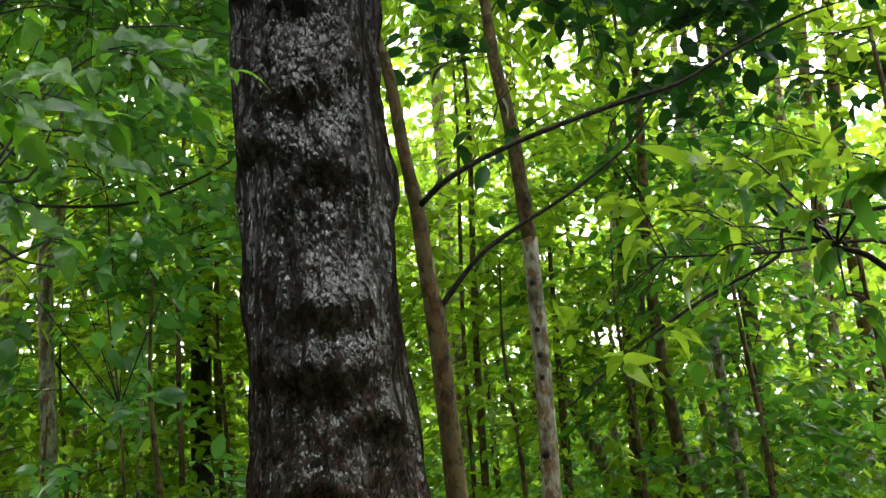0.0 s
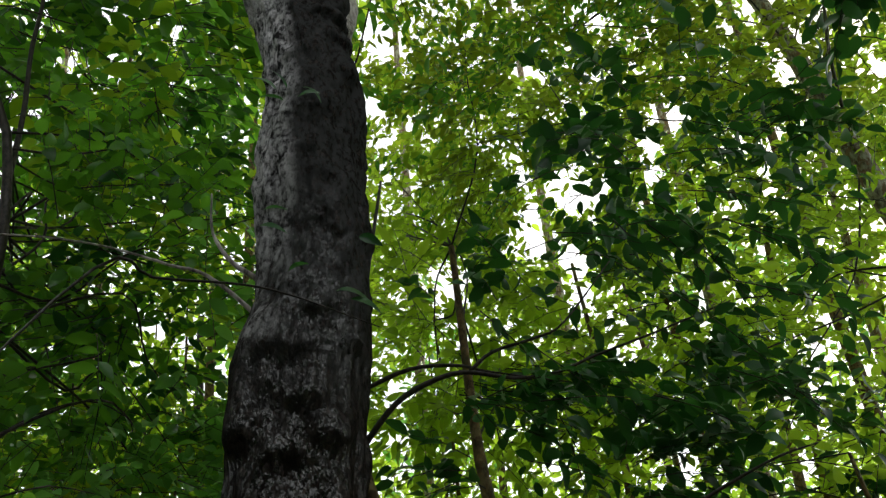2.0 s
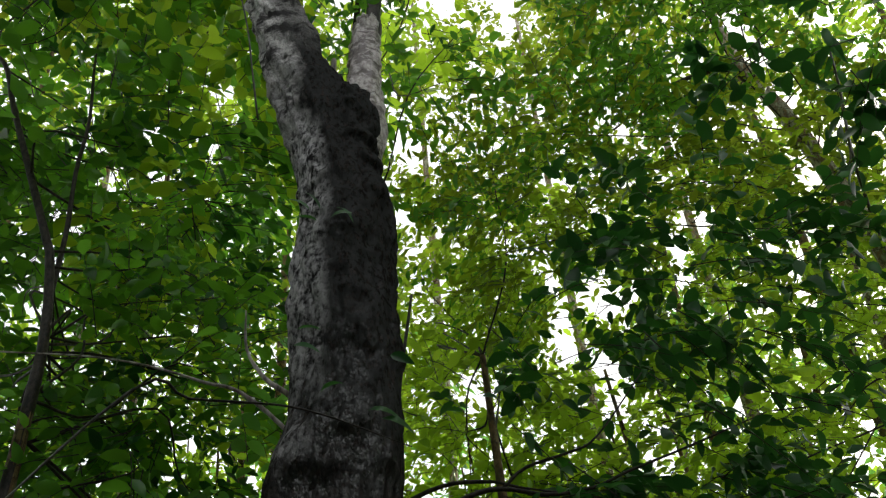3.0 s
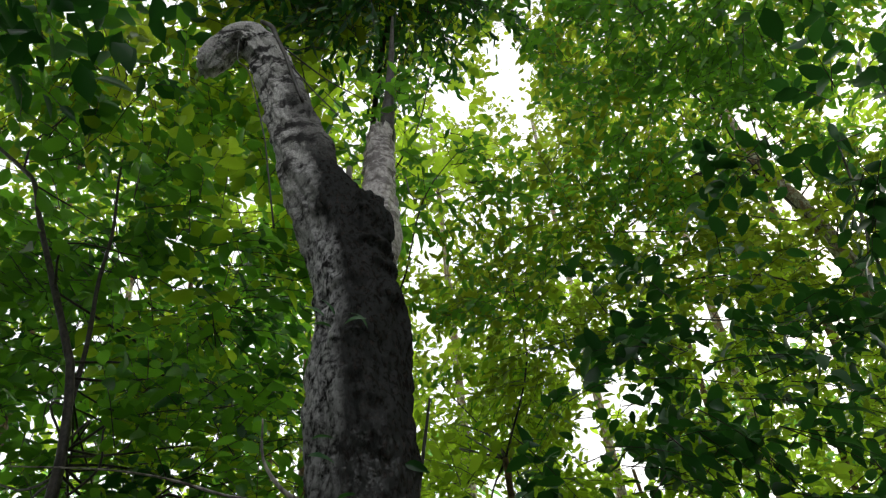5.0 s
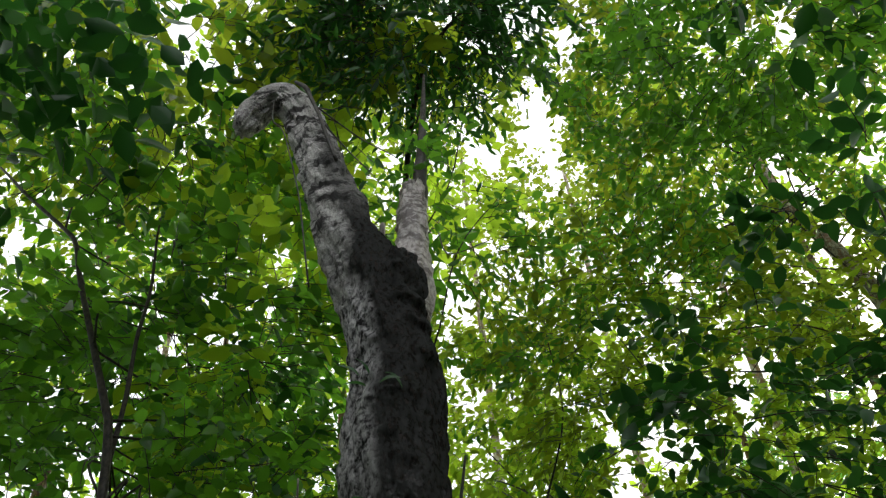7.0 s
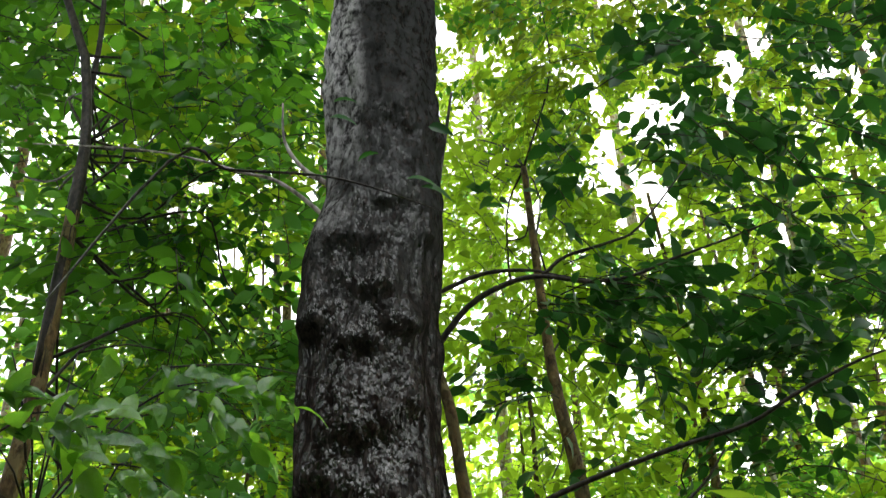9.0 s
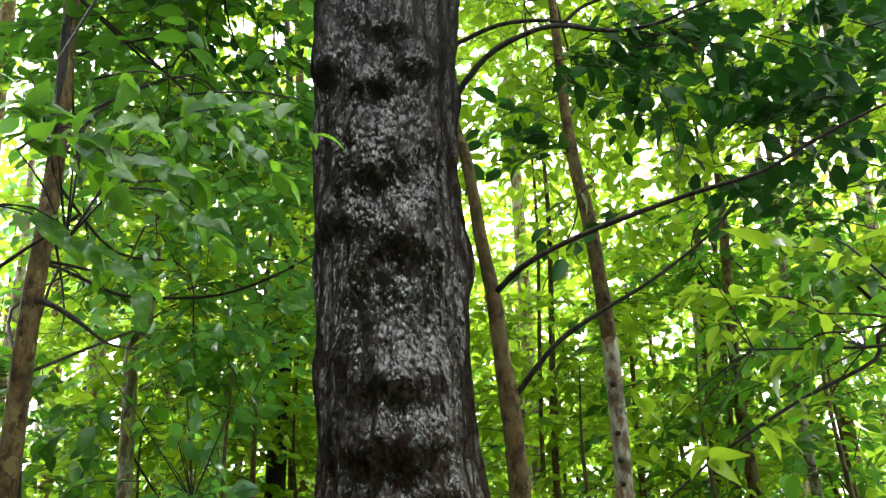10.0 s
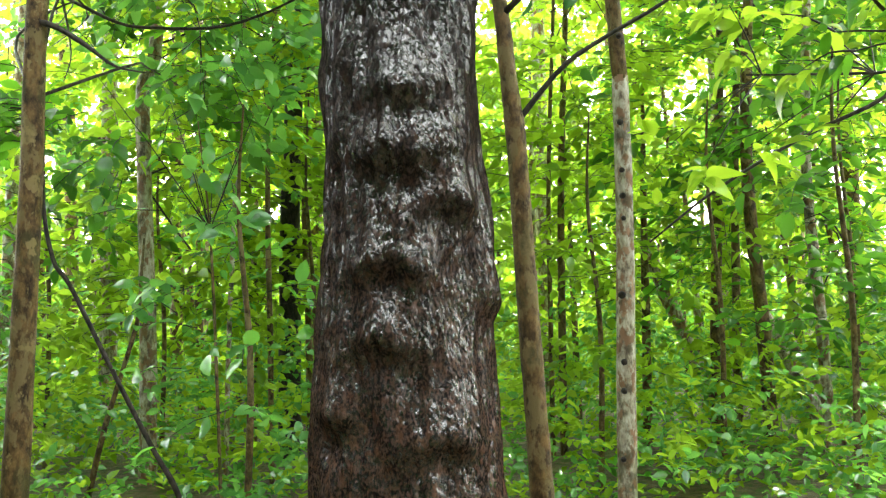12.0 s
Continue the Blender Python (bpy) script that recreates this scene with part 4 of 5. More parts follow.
    part("stem", tube([(-1.75, 4.7, -0.05, 0.011), (-1.78, 4.7, 0.9, 0.009), (-1.8, 4.66, 1.7, 0.007), (-1.85, 4.62, 2.3, 0.004)], 7, 4, lumps=0.03), BARK_BROWN, shrub)
    c = np.array([(-1.90, 4.50, 1.93), (-1.86, 4.60, 2.02), (-1.80, 4.70, 1.95), (-1.68, 4.50, 1.65), (-2.00, 4.60, 2.41), (-1.62, 4.70, 2.16), (-2.41, 4.50, 2.60), (-1.65, 4.60, 1.73), (-1.95, 4.70, 1.80), (-1.49, 4.50, 2.30)])
    pos, way, up, size, _ = sprays(rng, c, rng.normal(0, 0.5, c.shape) + (0.3, -0.3, 0.1), 0.13, 5, 0.7, 1.6)
    single_leaves(shrub, LEAF_FRESH, pos, way, up + (0, -0.6, 0), size, 0.6)
    twigs_between(shrub, np.repeat([(-1.8, 4.66, 1.7)], len(c), 0), c, 0.004)
    # bare twigs on the other side
    tree = thing("understorey_tree", "thin grey bare twigs reaching past the great trunk", "tree")
    part("trunk", tube([(-0.55, 3.0, -0.05, 0.03), (-0.5, 2.95, 1.6, 0.026), (-0.48, 2.9, 3.2, 0.02), (-0.5, 2.9, 3.9, 0.012)], 9, 4, lumps=0.03), BARK_TWIG, tree)
    for rows in ([(-0.49, 2.88, 3.3, 0.012), (-0.58, 2.75, 3.45, 0.010), (-0.79, 2.75, 3.67, 0.008), (-0.95, 2.75, 3.74, 0.007), (-1.20, 2.75, 3.85, 0.005), (-1.48, 2.75, 3.93, 0.004), (-1.89, 2.75, 4.00, 0.003)],
                 [(-0.49, 2.88, 3.5, 0.012), (-0.58, 2.75, 3.62, 0.012), (-0.70, 2.75, 3.73, 0.010), (-0.79, 2.75, 3.89, 0.007), (-0.81, 2.75, 4.1, 0.004)]):
        part("branch", tube(rows, 7, 4, lumps=0.03), BARK_PALE, tree)
    hang = thing("hanging_twig", "thin twig with a few broad green leaves crossing the trunk", "twig")
    line = [(-2.0, 3.3, 3.55), (-0.92, 2.00, 3.20), (-0.74, 2.00, 3.15), (-0.47, 2.00, 3.10), (-0.33, 2.00, 3.05), (-0.23, 2.00, 3.00), (-0.08, 2.00, 2.92)]
    part("twig", tube([(*p, 0.006 - 0.0007 * k) for k, p in enumerate(line)], 6, 4, lumps=0.03), BARK_TWIG, hang)
    base = np.array([(-0.42, 1.98, 3.36), (-0.43, 1.98, 3.30), (-0.34, 1.98, 3.12), (-0.20, 1.98, 3.04), (-0.13, 1.98, 3.23), (-0.16, 1.98, 3.01)])
    single_leaves(hang, LEAF_DARK, base, np.array([(0.9, 0.1, 0.15), (1, 0, -0.1), (0.7, 0.1, 0.4), (1, 0.1, -0.05), (0.8, 0.1, -0.3), (1, 0, -0.3)]), rng.normal(0, 0.4, (6, 3)) + (0, -0.8, 0.6), np.array([0.075, 0.085, 0.07, 0.12, 0.08, 0.1]), 0.5)
    sprig = thing("fern_sprig", "small dark fern sprig growing on the trunk", "fern")
    base = np.array([(-0.43, 2.14, 4.06), (-0.39, 2.14, 4.06), (-0.35, 2.14, 4.01), (-0.33, 2.14, 4.06), (-0.40, 2.14, 4.00)])
    single_leaves(sprig, LEAF_DARK, base, np.array([(-0.8, -0.4, 0.5), (-0.4, -0.5, 0.8), (0.8, -0.4, -0.2), (0.9, -0.3, -0.6), (-0.9, -0.4, 0.0)]), rng.normal(0, 0.3, (5, 3)) + (0, -0.6, 0.7), np.full(5, 0.1), 0.35)
    # forked dark tree whose leaves fill the side of the clearing
    stem = [(-2.16, 3.4, -0.1, 0.056), (-2.12, 3.4, 0.53, 0.052), (-2.09, 3.4, 1.16, 0.050), (-2.06, 3.4, 1.85, 0.046), (-2.05, 3.4, 2.37, 0.043), (-2.01, 3.4, 3.2, 0.038), (-2.03, 3.4, 4.11, 0.033), (-2.06, 3.4, 4.62, 0.029), (-2.16, 3.4, 5.15, 0.026), (-2.24, 3.4, 5.37, 0.024), (-2.5, 3.4, 6.01, 0.022), (-2.76, 3.4, 6.65, 0.020), (-2.92, 3.4, 7.09, 0.019), (-3.07, 3.4, 7.31, 0.017), (-3.56, 3.4, 7.89, 0.014), (-4.0, 3.4, 8.45, 0.010), (-4.5, 3.4, 9.0, 0.005)]
    limb = [(-3.07, 3.4, 7.33, 0.010), (-3.1, 3.4, 7.66, 0.009), (-2.98, 3.4, 7.92, 0.008), (-2.81, 3.4, 8.23, 0.006), (-2.6, 3.4, 8.28, 0.003)]
    fork = [(-2.1, 3.42, 4.75, 0.018), (-2.17, 3.5, 5.45, 0.016), (-2.23, 3.5, 6.01, 0.015), (-2.25, 3.5, 6.53, 0.013), (-2.34, 3.5, 7.16, 0.010), (-2.37, 3.5, 7.45, 0.006)]
    tree = thing("understorey_tree", "forked slender tree with mottled brown bark, dense dark-green leaves", "tree")
    part("trunk", tube(stem[:7], 12, 5, lumps=0.025), BARK_BROWN, tree)
    # dark bark here paints the silhouette that stem, fork and branch make against sky
    part("upper_stem", tube(stem[5:], 10, 5, lumps=0.03), BARK_TWIG, tree, "upper stem coloured dark as a silhouette")
    part("fork", tube(fork, 8, 5, lumps=0.04), BARK_TWIG, tree)
    part("branch", tube(limb, 7, 5, lumps=0.04), BARK_TWIG, tree)
    part("branch", tube([(-2.04, 3.39, 2.47, 0.014), (-1.92, 3.36, 2.42, 0.012), (-1.80, 3.36, 2.34, 0.010), (-1.66, 3.32, 2.24, 0.006), (-1.52, 3.3, 2.2, 0.003)], 8, 4, lumps=0.05), BARK_TWIG, tree)
    TREES["dark"] = stem, tree
    # climbing stems
    for rows in ([(-1.68, 4.3, -0.05, 0.017), (-1.83, 4.3, 0.36, 0.015), (-1.96, 4.3, 0.58, 0.014), (-2.19, 4.3, 1.0, 0.013), (-2.40, 4.3, 1.40, 0.012), (-2.50, 4.3, 1.55, 0.012), (-2.56, 4.3, 1.92, 0.010), (-2.57, 4.3, 2.8, 0.007)],
                 [(-2.74, 5.0, -0.05, 0.022), (-2.6, 5.0, 0.52, 0.018), (-2.51, 5.0, 0.81, 0.016), (-2.41, 5.0, 1.11, 0.014), (-2.375, 5.0, 1.26, 0.012), (-2.34, 5.0, 1.7, 0.006)]):
        pale = rows[0][1] == 5.0
        tagged(part("climbing_stem", tube(rows, 8, 5, lumps=0.04), BARK_BROWN if pale else BARK_TWIG), "light brown bent stem among leaves" if pale else "dark curving woody climber stem among leaves", "vine", "climbing stems")
    tree = thing("forest_tree", "leaning slim tree with grey bark and side branch", "tree")
    stem = [(4.0, 5, -0.1, 0.10), (3.75, 5, 3.5, 0.095), (3.45, 5, 6.5, 0.085), (3.32, 5, 7.65, 0.075), (3.13, 5, 8.5, 0.065), (3.1, 5, 9.4, 0.045), (3.1, 5, 10.5, 0.02)]
    part("trunk", tube(stem, 12, 5, lumps=0.03), BARK_LICHEN, tree)
    TREES["leaning"] = stem, tree
    part("branch", tube([(3.15, 5, 8.2, 0.03), (2.94, 4.9, 8.33, 0.026), (2.55, 4.9, 8.26, 0.022), (2.12, 4.9, 8.0, 0.018), (1.81, 4.9, 7.7, 0.012), (1.57, 4.9, 7.5, 0.006)], 8, 4, lumps=0.03), BARK_TWIG, tree)
    bough = part("branch", tube([(3.5, 5, 6.0, 0.016), (2.9, 3.9, 5.9, 0.012), (2.2, 2.7, 5.2, 0.008), (1.78, 2.02, 4.78, 0.004)], 7, 5, lumps=0.04), BARK_TWIG, tree)
    base = np.array([(1.78, 2.02, 4.78), (1.82, 2.08, 4.8), (1.9, 2.2, 4.9), (1.95, 2.3, 4.95), (2.1, 2.5, 5.1)])
    single_leaves([bough] * 5, LEAF_DARK, base, np.array([(-0.1, 0.05, -1.0), (0.15, -0.1, -1.0), (0.3, 0.1, -0.9), (-0.4, 0.2, -0.9), (0.1, 0.3, -1.0)]), np.array([(-0.4, -0.8, 0.2), (-0.2, -0.9, 0.1), (-0.6, -0.6, 0.3), (0.2, -0.9, 0.2), (-0.4, -0.8, 0.1)]), np.array([0.16, 0.15, 0.13, 0.13, 0.14]), 0.26)
    tree = thing("sapling", "sapling whose long thin branch slants down", "tree")
    stem = [(2.3, 4.1, -0.1, 0.03), (2.25, 4.05, 1.3, 0.026), (2.15, 4, 2.3, 0.02), (2.1, 4.0, 3.2, 0.01)]
    part("trunk", tube(stem, 8, 4, lumps=0.03), BARK_BROWN, tree)
    TREES["slanting"] = stem, tree
    part("branch", tube([(2.15, 4.0, 2.32, 0.012), (1.58, 4.0, 2.26, 0.010), (1.50, 4.0, 2.12, 0.010), (1.15, 4.0, 1.96, 0.009), (0.77, 4.0, 1.74, 0.007), (0.48, 4.0, 1.52, 0.004)], 7, 4, lumps=0.03), BARK_TWIG, tree)
    tree = thing("sapling", "thin sapling with long arching twig", "tree")
    part("trunk", tube([(-2.78, 4.35, -0.1, 0.025), (-2.68, 4.32, 1.8, 0.022), (-2.56, 4.25, 2.87, 0.016), (-2.52, 4.2, 3.6, 0.006)], 8, 4, lumps=0.03), BARK_BROWN, tree)
    part("branch", tube([(-2.56, 4.25, 2.95, 0.011), (-2.37, 4.2, 2.87, 0.010), (-2.10, 4.2, 2.73, 0.009), (-1.89, 4.2, 2.69, 0.009), (-1.53, 4.2, 2.68, 0.008), (-1.18, 4.2, 2.79, 0.006), (-0.8, 4.2, 3.0, 0.003)], 7, 4, lumps=0.03), BARK_TWIG, tree)
    for rows, r in (([(1.70, 7.5, 1.25), (1.97, 7.5, 0.76), (2.3, 7.5, 0.0)], 0.06), ([(1.0, 9, 1.9), (1.15, 9, 1.46), (1.37, 9, 0.90), (1.7, 9, -0.02)], 0.07), ([(1.9, 7.6, 1.1), (2.12, 7.6, 0.7), (2.45, 7.6, 0.0)], 0.045)):
        tagged(part("dead_log", tube([(*p, r) for p in rows], 10, 5, lumps=0.05), BARK_LICHEN), "dead grey trunk leaning among the saplings", "log", "leaning dead trunks")


near_plants()


def canopy():
    """The masses of foliage of the trees that stand round the clearing."""
    stem = [(-0.85, 5.2, -0.1, 0.07), (-0.85, 5.2, 3.0, 0.06), (-0.8, 5.0, 5.5, 0.05), (-0.6, 4.4, 7.5, 0.035), (-0.2, 3.2, 8.8, 0.02), (0.5, 2.6, 9.1, 0.012)]
    tree = thing("forest_tree", "tall tree with feathery dark drooping foliage overhead", "tree")
    part("trunk", tube(stem, 12, 5, lumps=0.02), BARK_TWIG, tree)
    TREES["tall"] = stem, tree
    # lighter and darker leaf copies put light and shade into the crowns' colour
    add_crown(TREES["dark"][1], TREES["dark"][0], (-1.79, 4.16, 4.81), (1.04, 0.84, 0.97), 210, 0.098, LEAF_MID, 0.43, 0.5, 100)
    add_crown(TREES["dark"][1], TREES["dark"][0], (-2.57, 4.4, 6.6), (1.19, 1.16, 1.12), 123, 0.133, LEAF_MID, 0.50, 0.5, 101)
    add_crown(TREES["dark"][1], TREES["dark"][0], (-2.5, 3.0, 8.1), (1.30, 1.05, 1.07), 170, 0.120, LEAF_MID, 0.48, 0.5, 102)
    add_crown(TREES["kinked"][1], TREES["kinked"][0], (-2.53, 4.52, 7.47), (1.78, 1.44, 1.34), 362, 0.152, LEAF_MID, 0.50, 0.5, 103)
    add_crown(TREES["kinked"][1], TREES["kinked"][0], (-2.48, 3.11, 9.58), (2.00, 1.22, 1.06), 287, 0.174, LEAF_OLIVE, 0.50, 0.5, 104)
    add_crown(TREES["tall"][1], TREES["tall"][0], (-0.18, 2.54, 8.75), (0.75, 0.62, 0.66), 270, 0.14, LEAF_DARK, 0.27, 1.3, 105)
    add_crown(TREES["tall"][1], TREES["tall"][0], (0.05, 2.7, 8.7), (1.15, 0.8, 0.75), 190, 0.14, LEAF_SHADED, 0.30, 1.2, 195)
    add_crown(TREES["tall"][1], TREES["tall"][0], (0.02, 2.62, 5.85), (0.36, 0.34, 0.5), 44, 0.088, LEAF_MID, 0.50, 0.6, 106)
    add_crown(TREES["tall"][1], TREES["tall"][0], (-0.61, 4.14, 8.86), (1.15, 1.16, 1.05), 180, 0.15, LEAF_LIME, 0.50, 0.5, 107)
    add_crown(TREES["leaning"][1], TREES["leaning"][0], (1.78, 3.69, 7.81), (1.17, 1.03, 0.96), 303, 0.114, LEAF_MID, 0.40, 0.7, 108)
    add_crown(TREES["leaning"][1], TREES["leaning"][0], (2.39, 2.62, 7.91), (1.33, 0.82, 0.88), 154, 0.133, LEAF_MID, 0.48, 0.5, 109)
    add_crown(TREES["leaning"][1], TREES["leaning"][0], (2.51, 3.54, 9.42), (2.00, 1.26, 1.08), 413, 0.136, LEAF_OLIVE, 0.50, 0.5, 110)
    add_crown(TREES["leaning"][1], TREES["leaning"][0], (1.31, 4.23, 6.15), (1.62, 0.98, 0.97), 280, 0.100, LEAF_OLIVE, 0.48, 0.6, 111)
    add_crown(TREES["leaning"][1], TREES["leaning"][0], (1.31, 4.23, 6.15), (1.62, 0.98, 0.97), 178, 0.095, LEAF_MID, 0.48, 0.6, 173)
    add_crown(TREES["far 2.10"][1], TREES["far 2.10"][0], (1.87, 6.33, 8.22), (2.37, 1.41, 1.39), 336, 0.14, LEAF_OLIVE, 0.48, 0.6, 112)
    add_crown(TREES["leaning"][1], TREES["leaning"][0], (1.75, 1.84, 4.59), (0.30, 0.47, 0.45), 44, 0.09, LEAF_DARK, 0.48, 0.6, 113)
    add_crown(TREES["pale"][1], TREES["pale"][0], (0.49, 4.82, 6.51), (0.80, 1.12, 1.10), 264, 0.10, LEAF_LIME, 0.48, 0.6, 114)
    add_crown(TREES["far 1.68"][1], TREES["far 1.68"][0], (2.49, 5.50, 5.86), (1.42, 1.07, 1.26), 231, 0.12, LEAF_LIME, 0.48, 0.6, 115)
    add_crown(TREES["pale"][1], TREES["pale"][0], (0.18, 5.51, 4.76), (0.61, 0.83, 0.89), 94, 0.11, LEAF_LIME, 0.48, 0.6, 116)
    add_crown(TREES["dark"][1], TREES["dark"][0], (-1.78, 4.55, 3.29), (0.81, 0.81, 0.86), 180, 0.085, LEAF_FRESH, 0.50, 0.5, 117)
    add_crown(TREES["kinked"][1], TREES["kinked"][0], (-2.92, 7.43, 2.02), (1.24, 0.80, 1.34), 273, 0.104, LEAF_LIME, 0.50, 0.5, 118)
    add_crown(TREES["kinked"][1], TREES["kinked"][0], (-2.77, 7.73, 3.71), (1.72, 1.12, 2.13), 1198, 0.096, LEAF_LIME, 0.50, 0.5, 119)
    add_crown(TREES["slanting"][1], TREES["slanting"][0], (0.73, 3.82, 3.09), (0.62, 0.39, 0.36), 53, 0.10, LEAF_DARK, 0.48, 0.6, 120)
    add_crown(TREES["far 2.10"][1], TREES["far 2.10"][0], (3.12, 8.44, 1.74), (1.21, 0.80, 1.50), 154, 0.112, LEAF_LIME, 0.50, 0.5, 121)
    add_crown(TREES["far 1.68"][1], TREES["far 1.68"][0], (2.13, 9.48, 2.79), (1.98, 0.94, 2.19), 447, 0.112, LEAF_LIME, 0.50, 0.5, 122)
    add_crown(TREES["pale"][1], TREES["pale"][0], (1.36, 9.55, 4.15), (2.02, 1.13, 2.19), 856, 0.104, LEAF_LIME, 0.50, 0.5, 123)
    add_crown(TREES["dark"][1], TREES["dark"][0], (-1.92, 5.43, 4.37), (1.14, 0.78, 0.70), 180, 0.105, LEAF_MID, 0.43, 0.5, 140)
    add_crown(TREES["dark"][1], TREES["dark"][0], (-1.67, 4.66, 4.86), (0.61, 0.79, 0.78), 104, 0.095, LEAF_LIME, 0.43, 0.5, 141)
    add_crown(TREES["pale"][1], TREES["pale"][0], (0.30, 6.68, 6.70), (0.80, 1.33, 1.59), 263, 0.12, LEAF_LIME, 0.48, 0.6, 142)
    add_crown(TREES["far 1.68"][1], TREES["far 1.68"][0], (1.99, 6.87, 4.96), (2.27, 0.85, 0.99), 330, 0.096, LEAF_LIME, 0.48, 0.6, 143)
    add_crown(TREES["far 2.10"][1], TREES["far 2.10"][0], (1.75, 7.52, 6.12), (2.13, 1.01, 1.19), 260, 0.104, LEAF_OLIVE, 0.48, 0.6, 145)
    add_crown(TREES["leaning"][1], TREES["leaning"][0], (2.23, 5.70, 3.69), (0.96, 0.79, 0.68), 121, 0.11, LEAF_LIME, 0.48, 0.6, 146)
    add_crown(TREES["dark"][1], TREES["dark"][0], (-2.63, 5.01, 7.31), (1.09, 1.07, 1.07), 102, 0.146, LEAF_SHADED, 0.48, 0.6, 147)
    add_crown(TREES["dark"][1], TREES["dark"][0], (-2.91, 4.63, 4.98), (0.88, 0.81, 0.83), 82, 0.123, LEAF_MID, 0.43, 0.5, 150)
    add_crown(TREES["pale"][1], TREES["pale"][0], (0.36, 6.12, 5.81), (0.81, 0.82, 0.85), 109, 0.12, LEAF_LIME, 0.50, 0.5, 151)
    add_crown(TREES["dark"][1], TREES["dark"][0], (-1.33, 4.13, 4.82), (0.56, 0.70, 0.70), 60, 0.095, LEAF_DARK, 0.43, 0.5, 152)
    add_crown(TREES["leaning"][1], TREES["leaning"][0], (1.57, 3.36, 4.71), (0.67, 0.55, 0.54), 51, 0.11, LEAF_DARK, 0.48, 0.6, 153)
    add_crown(TREES["kinked"][1], TREES["kinked"][0], (-1.61, 4.17, 6.77), (0.66, 0.91, 0.89), 71, 0.142, LEAF_LIME, 0.50, 0.5, 154)
    add_crown(TREES["leaning"][1], TREES["leaning"][0], (2.08, 4.71, 3.42), (0.74, 0.68, 0.49), 57, 0.11, LEAF_DARK, 0.50, 0.5, 160)
    add_crown(TREES["leaning"][1], TREES["leaning"][0], (1.82, 5.31, 4.77), (1.01, 0.69, 0.68), 93, 0.11, LEAF_LIME, 0.50, 0.5, 161)
    add_crown(TREES["dark"][1], TREES["dark"][0], (-1.67, 4.20, 3.95), (0.77, 0.69, 0.68), 49, 0.110, LEAF_FRESH, 0.50, 0.5, 163)

    for seed, centre, radius, count, material in ((191, (-2.9, 5.4, 5.0), (1.1, 0.7, 1.0), 70, LEAF_LIME), (192, (-1.3, 5.6, 5.6), (0.8, 0.6, 0.8), 45, LEAF_LIME), (194, (-2.3, 6.0, 3.4), (1.0, 0.6, 0.8), 50, LEAF_LIME)):
        add_crown(TREES["dark"][1], TREES["dark"][0], centre, radius, count, 0.088, material, 0.50, 0.5, seed)
    add_crown(TREES["dark"][1], TREES["dark"][0], (-1.45, 3.7, 4.35), (0.7, 0.5, 0.5), 52, 0.113, LEAF_MID, 0.43, 0.5, 182)
    add_crown(TREES["dark"][1], TREES["dark"][0], (-2.1, 4.5, 4.7), (0.7, 0.5, 0.5), 45, 0.113, LEAF_MID, 0.43, 0.5, 183)
    add_crown(TREES["dark"][1], TREES["dark"][0], (-2.5, 5.0, 2.62), (0.75, 0.5, 0.55), 75, 0.110, LEAF_MID, 0.50, 0.5, 180)
    add_crown(TREES["dark"][1], TREES["dark"][0], (-1.9, 5.5, 2.8), (0.6, 0.5, 0.5), 40, 0.110, LEAF_FRESH, 0.50, 0.5, 181)
    add_crown(TREES["leaning"][1], TREES["leaning"][0], (3.9, 5.0, 7.3), (1.2, 0.9, 0.9), 130, 0.12, LEAF_OLIVE, 0.50, 0.5, 170)
    add_crown(TREES["leaning"][1], TREES["leaning"][0], (4.3, 6.2, 7.0), (1.2, 0.9, 1.0), 150, 0.12, LEAF_LIME, 0.50, 0.5, 171)
    add_crown(TREES["leaning"][1], TREES["leaning"][0], (3.9, 4.1, 8.2), (1.1, 0.9, 0.9), 130, 0.13, LEAF_MID, 0.50, 0.5, 172)


canopy()


def broad_saplings():
    """Young broad-leaved trees among the slim trunks on both sides."""
    rows = ((-4.75, 7.2, 3.4, 0.9, 70, 0.10, LEAF_FRESH), (-5.3, 8.2, 4.2, 1.2, 90, 0.11, LEAF_LIME), (-3.15, 7.0, 2.8, 0.9, 55, 0.11, LEAF_LIME), (-1.62, 4.7, 2.4, 0.55, 36, 0.10, LEAF_FRESH), (-1.85, 6.9, 3.0, 0.8, 55, 0.10, LEAF_LIME), (-4.1, 6.9, 3.2, 0.9, 55, 0.11, LEAF_MID), (-2.7, 8.0, 3.4, 1.2, 70, 0.11, LEAF_FRESH),
            (1.75, 5.4, 2.9, 0.7, 45, 0.10, LEAF_MID), (2.5, 5.3, 3.0, 0.8, 50, 0.10, LEAF_MID), (1.2, 6.4, 2.8, 0.8, 40, 0.10, LEAF_LIME), (2.3, 7.0, 3.2, 1.0, 60, 0.10, LEAF_MID), (0.35, 6.2, 2.6, 0.6, 30, 0.10, LEAF_LIME))
    for k, (x, y, h, wide, n, leaf, material) in enumerate(rows):
        rng = np.random.default_rng(500 + k)
        stem = [(x, y, -0.05, 0.022), (x + 0.03, y, h * 0.4, 0.018), (x - 0.03, y, h * 0.75, 0.012), (x, y, h, 0.005)]
        c = cloud_of(rng, n, (x, y, h * 0.55), (wide, wide * 0.8, h * 0.52))
        slim_tree("young sapling with broad wet green leaves on thin twigs", stem, BARK_BROWN, c, leaf, material, rng, "sapling", "broad-leaved saplings", 9, 0.6, 0.5)


broad_saplings()


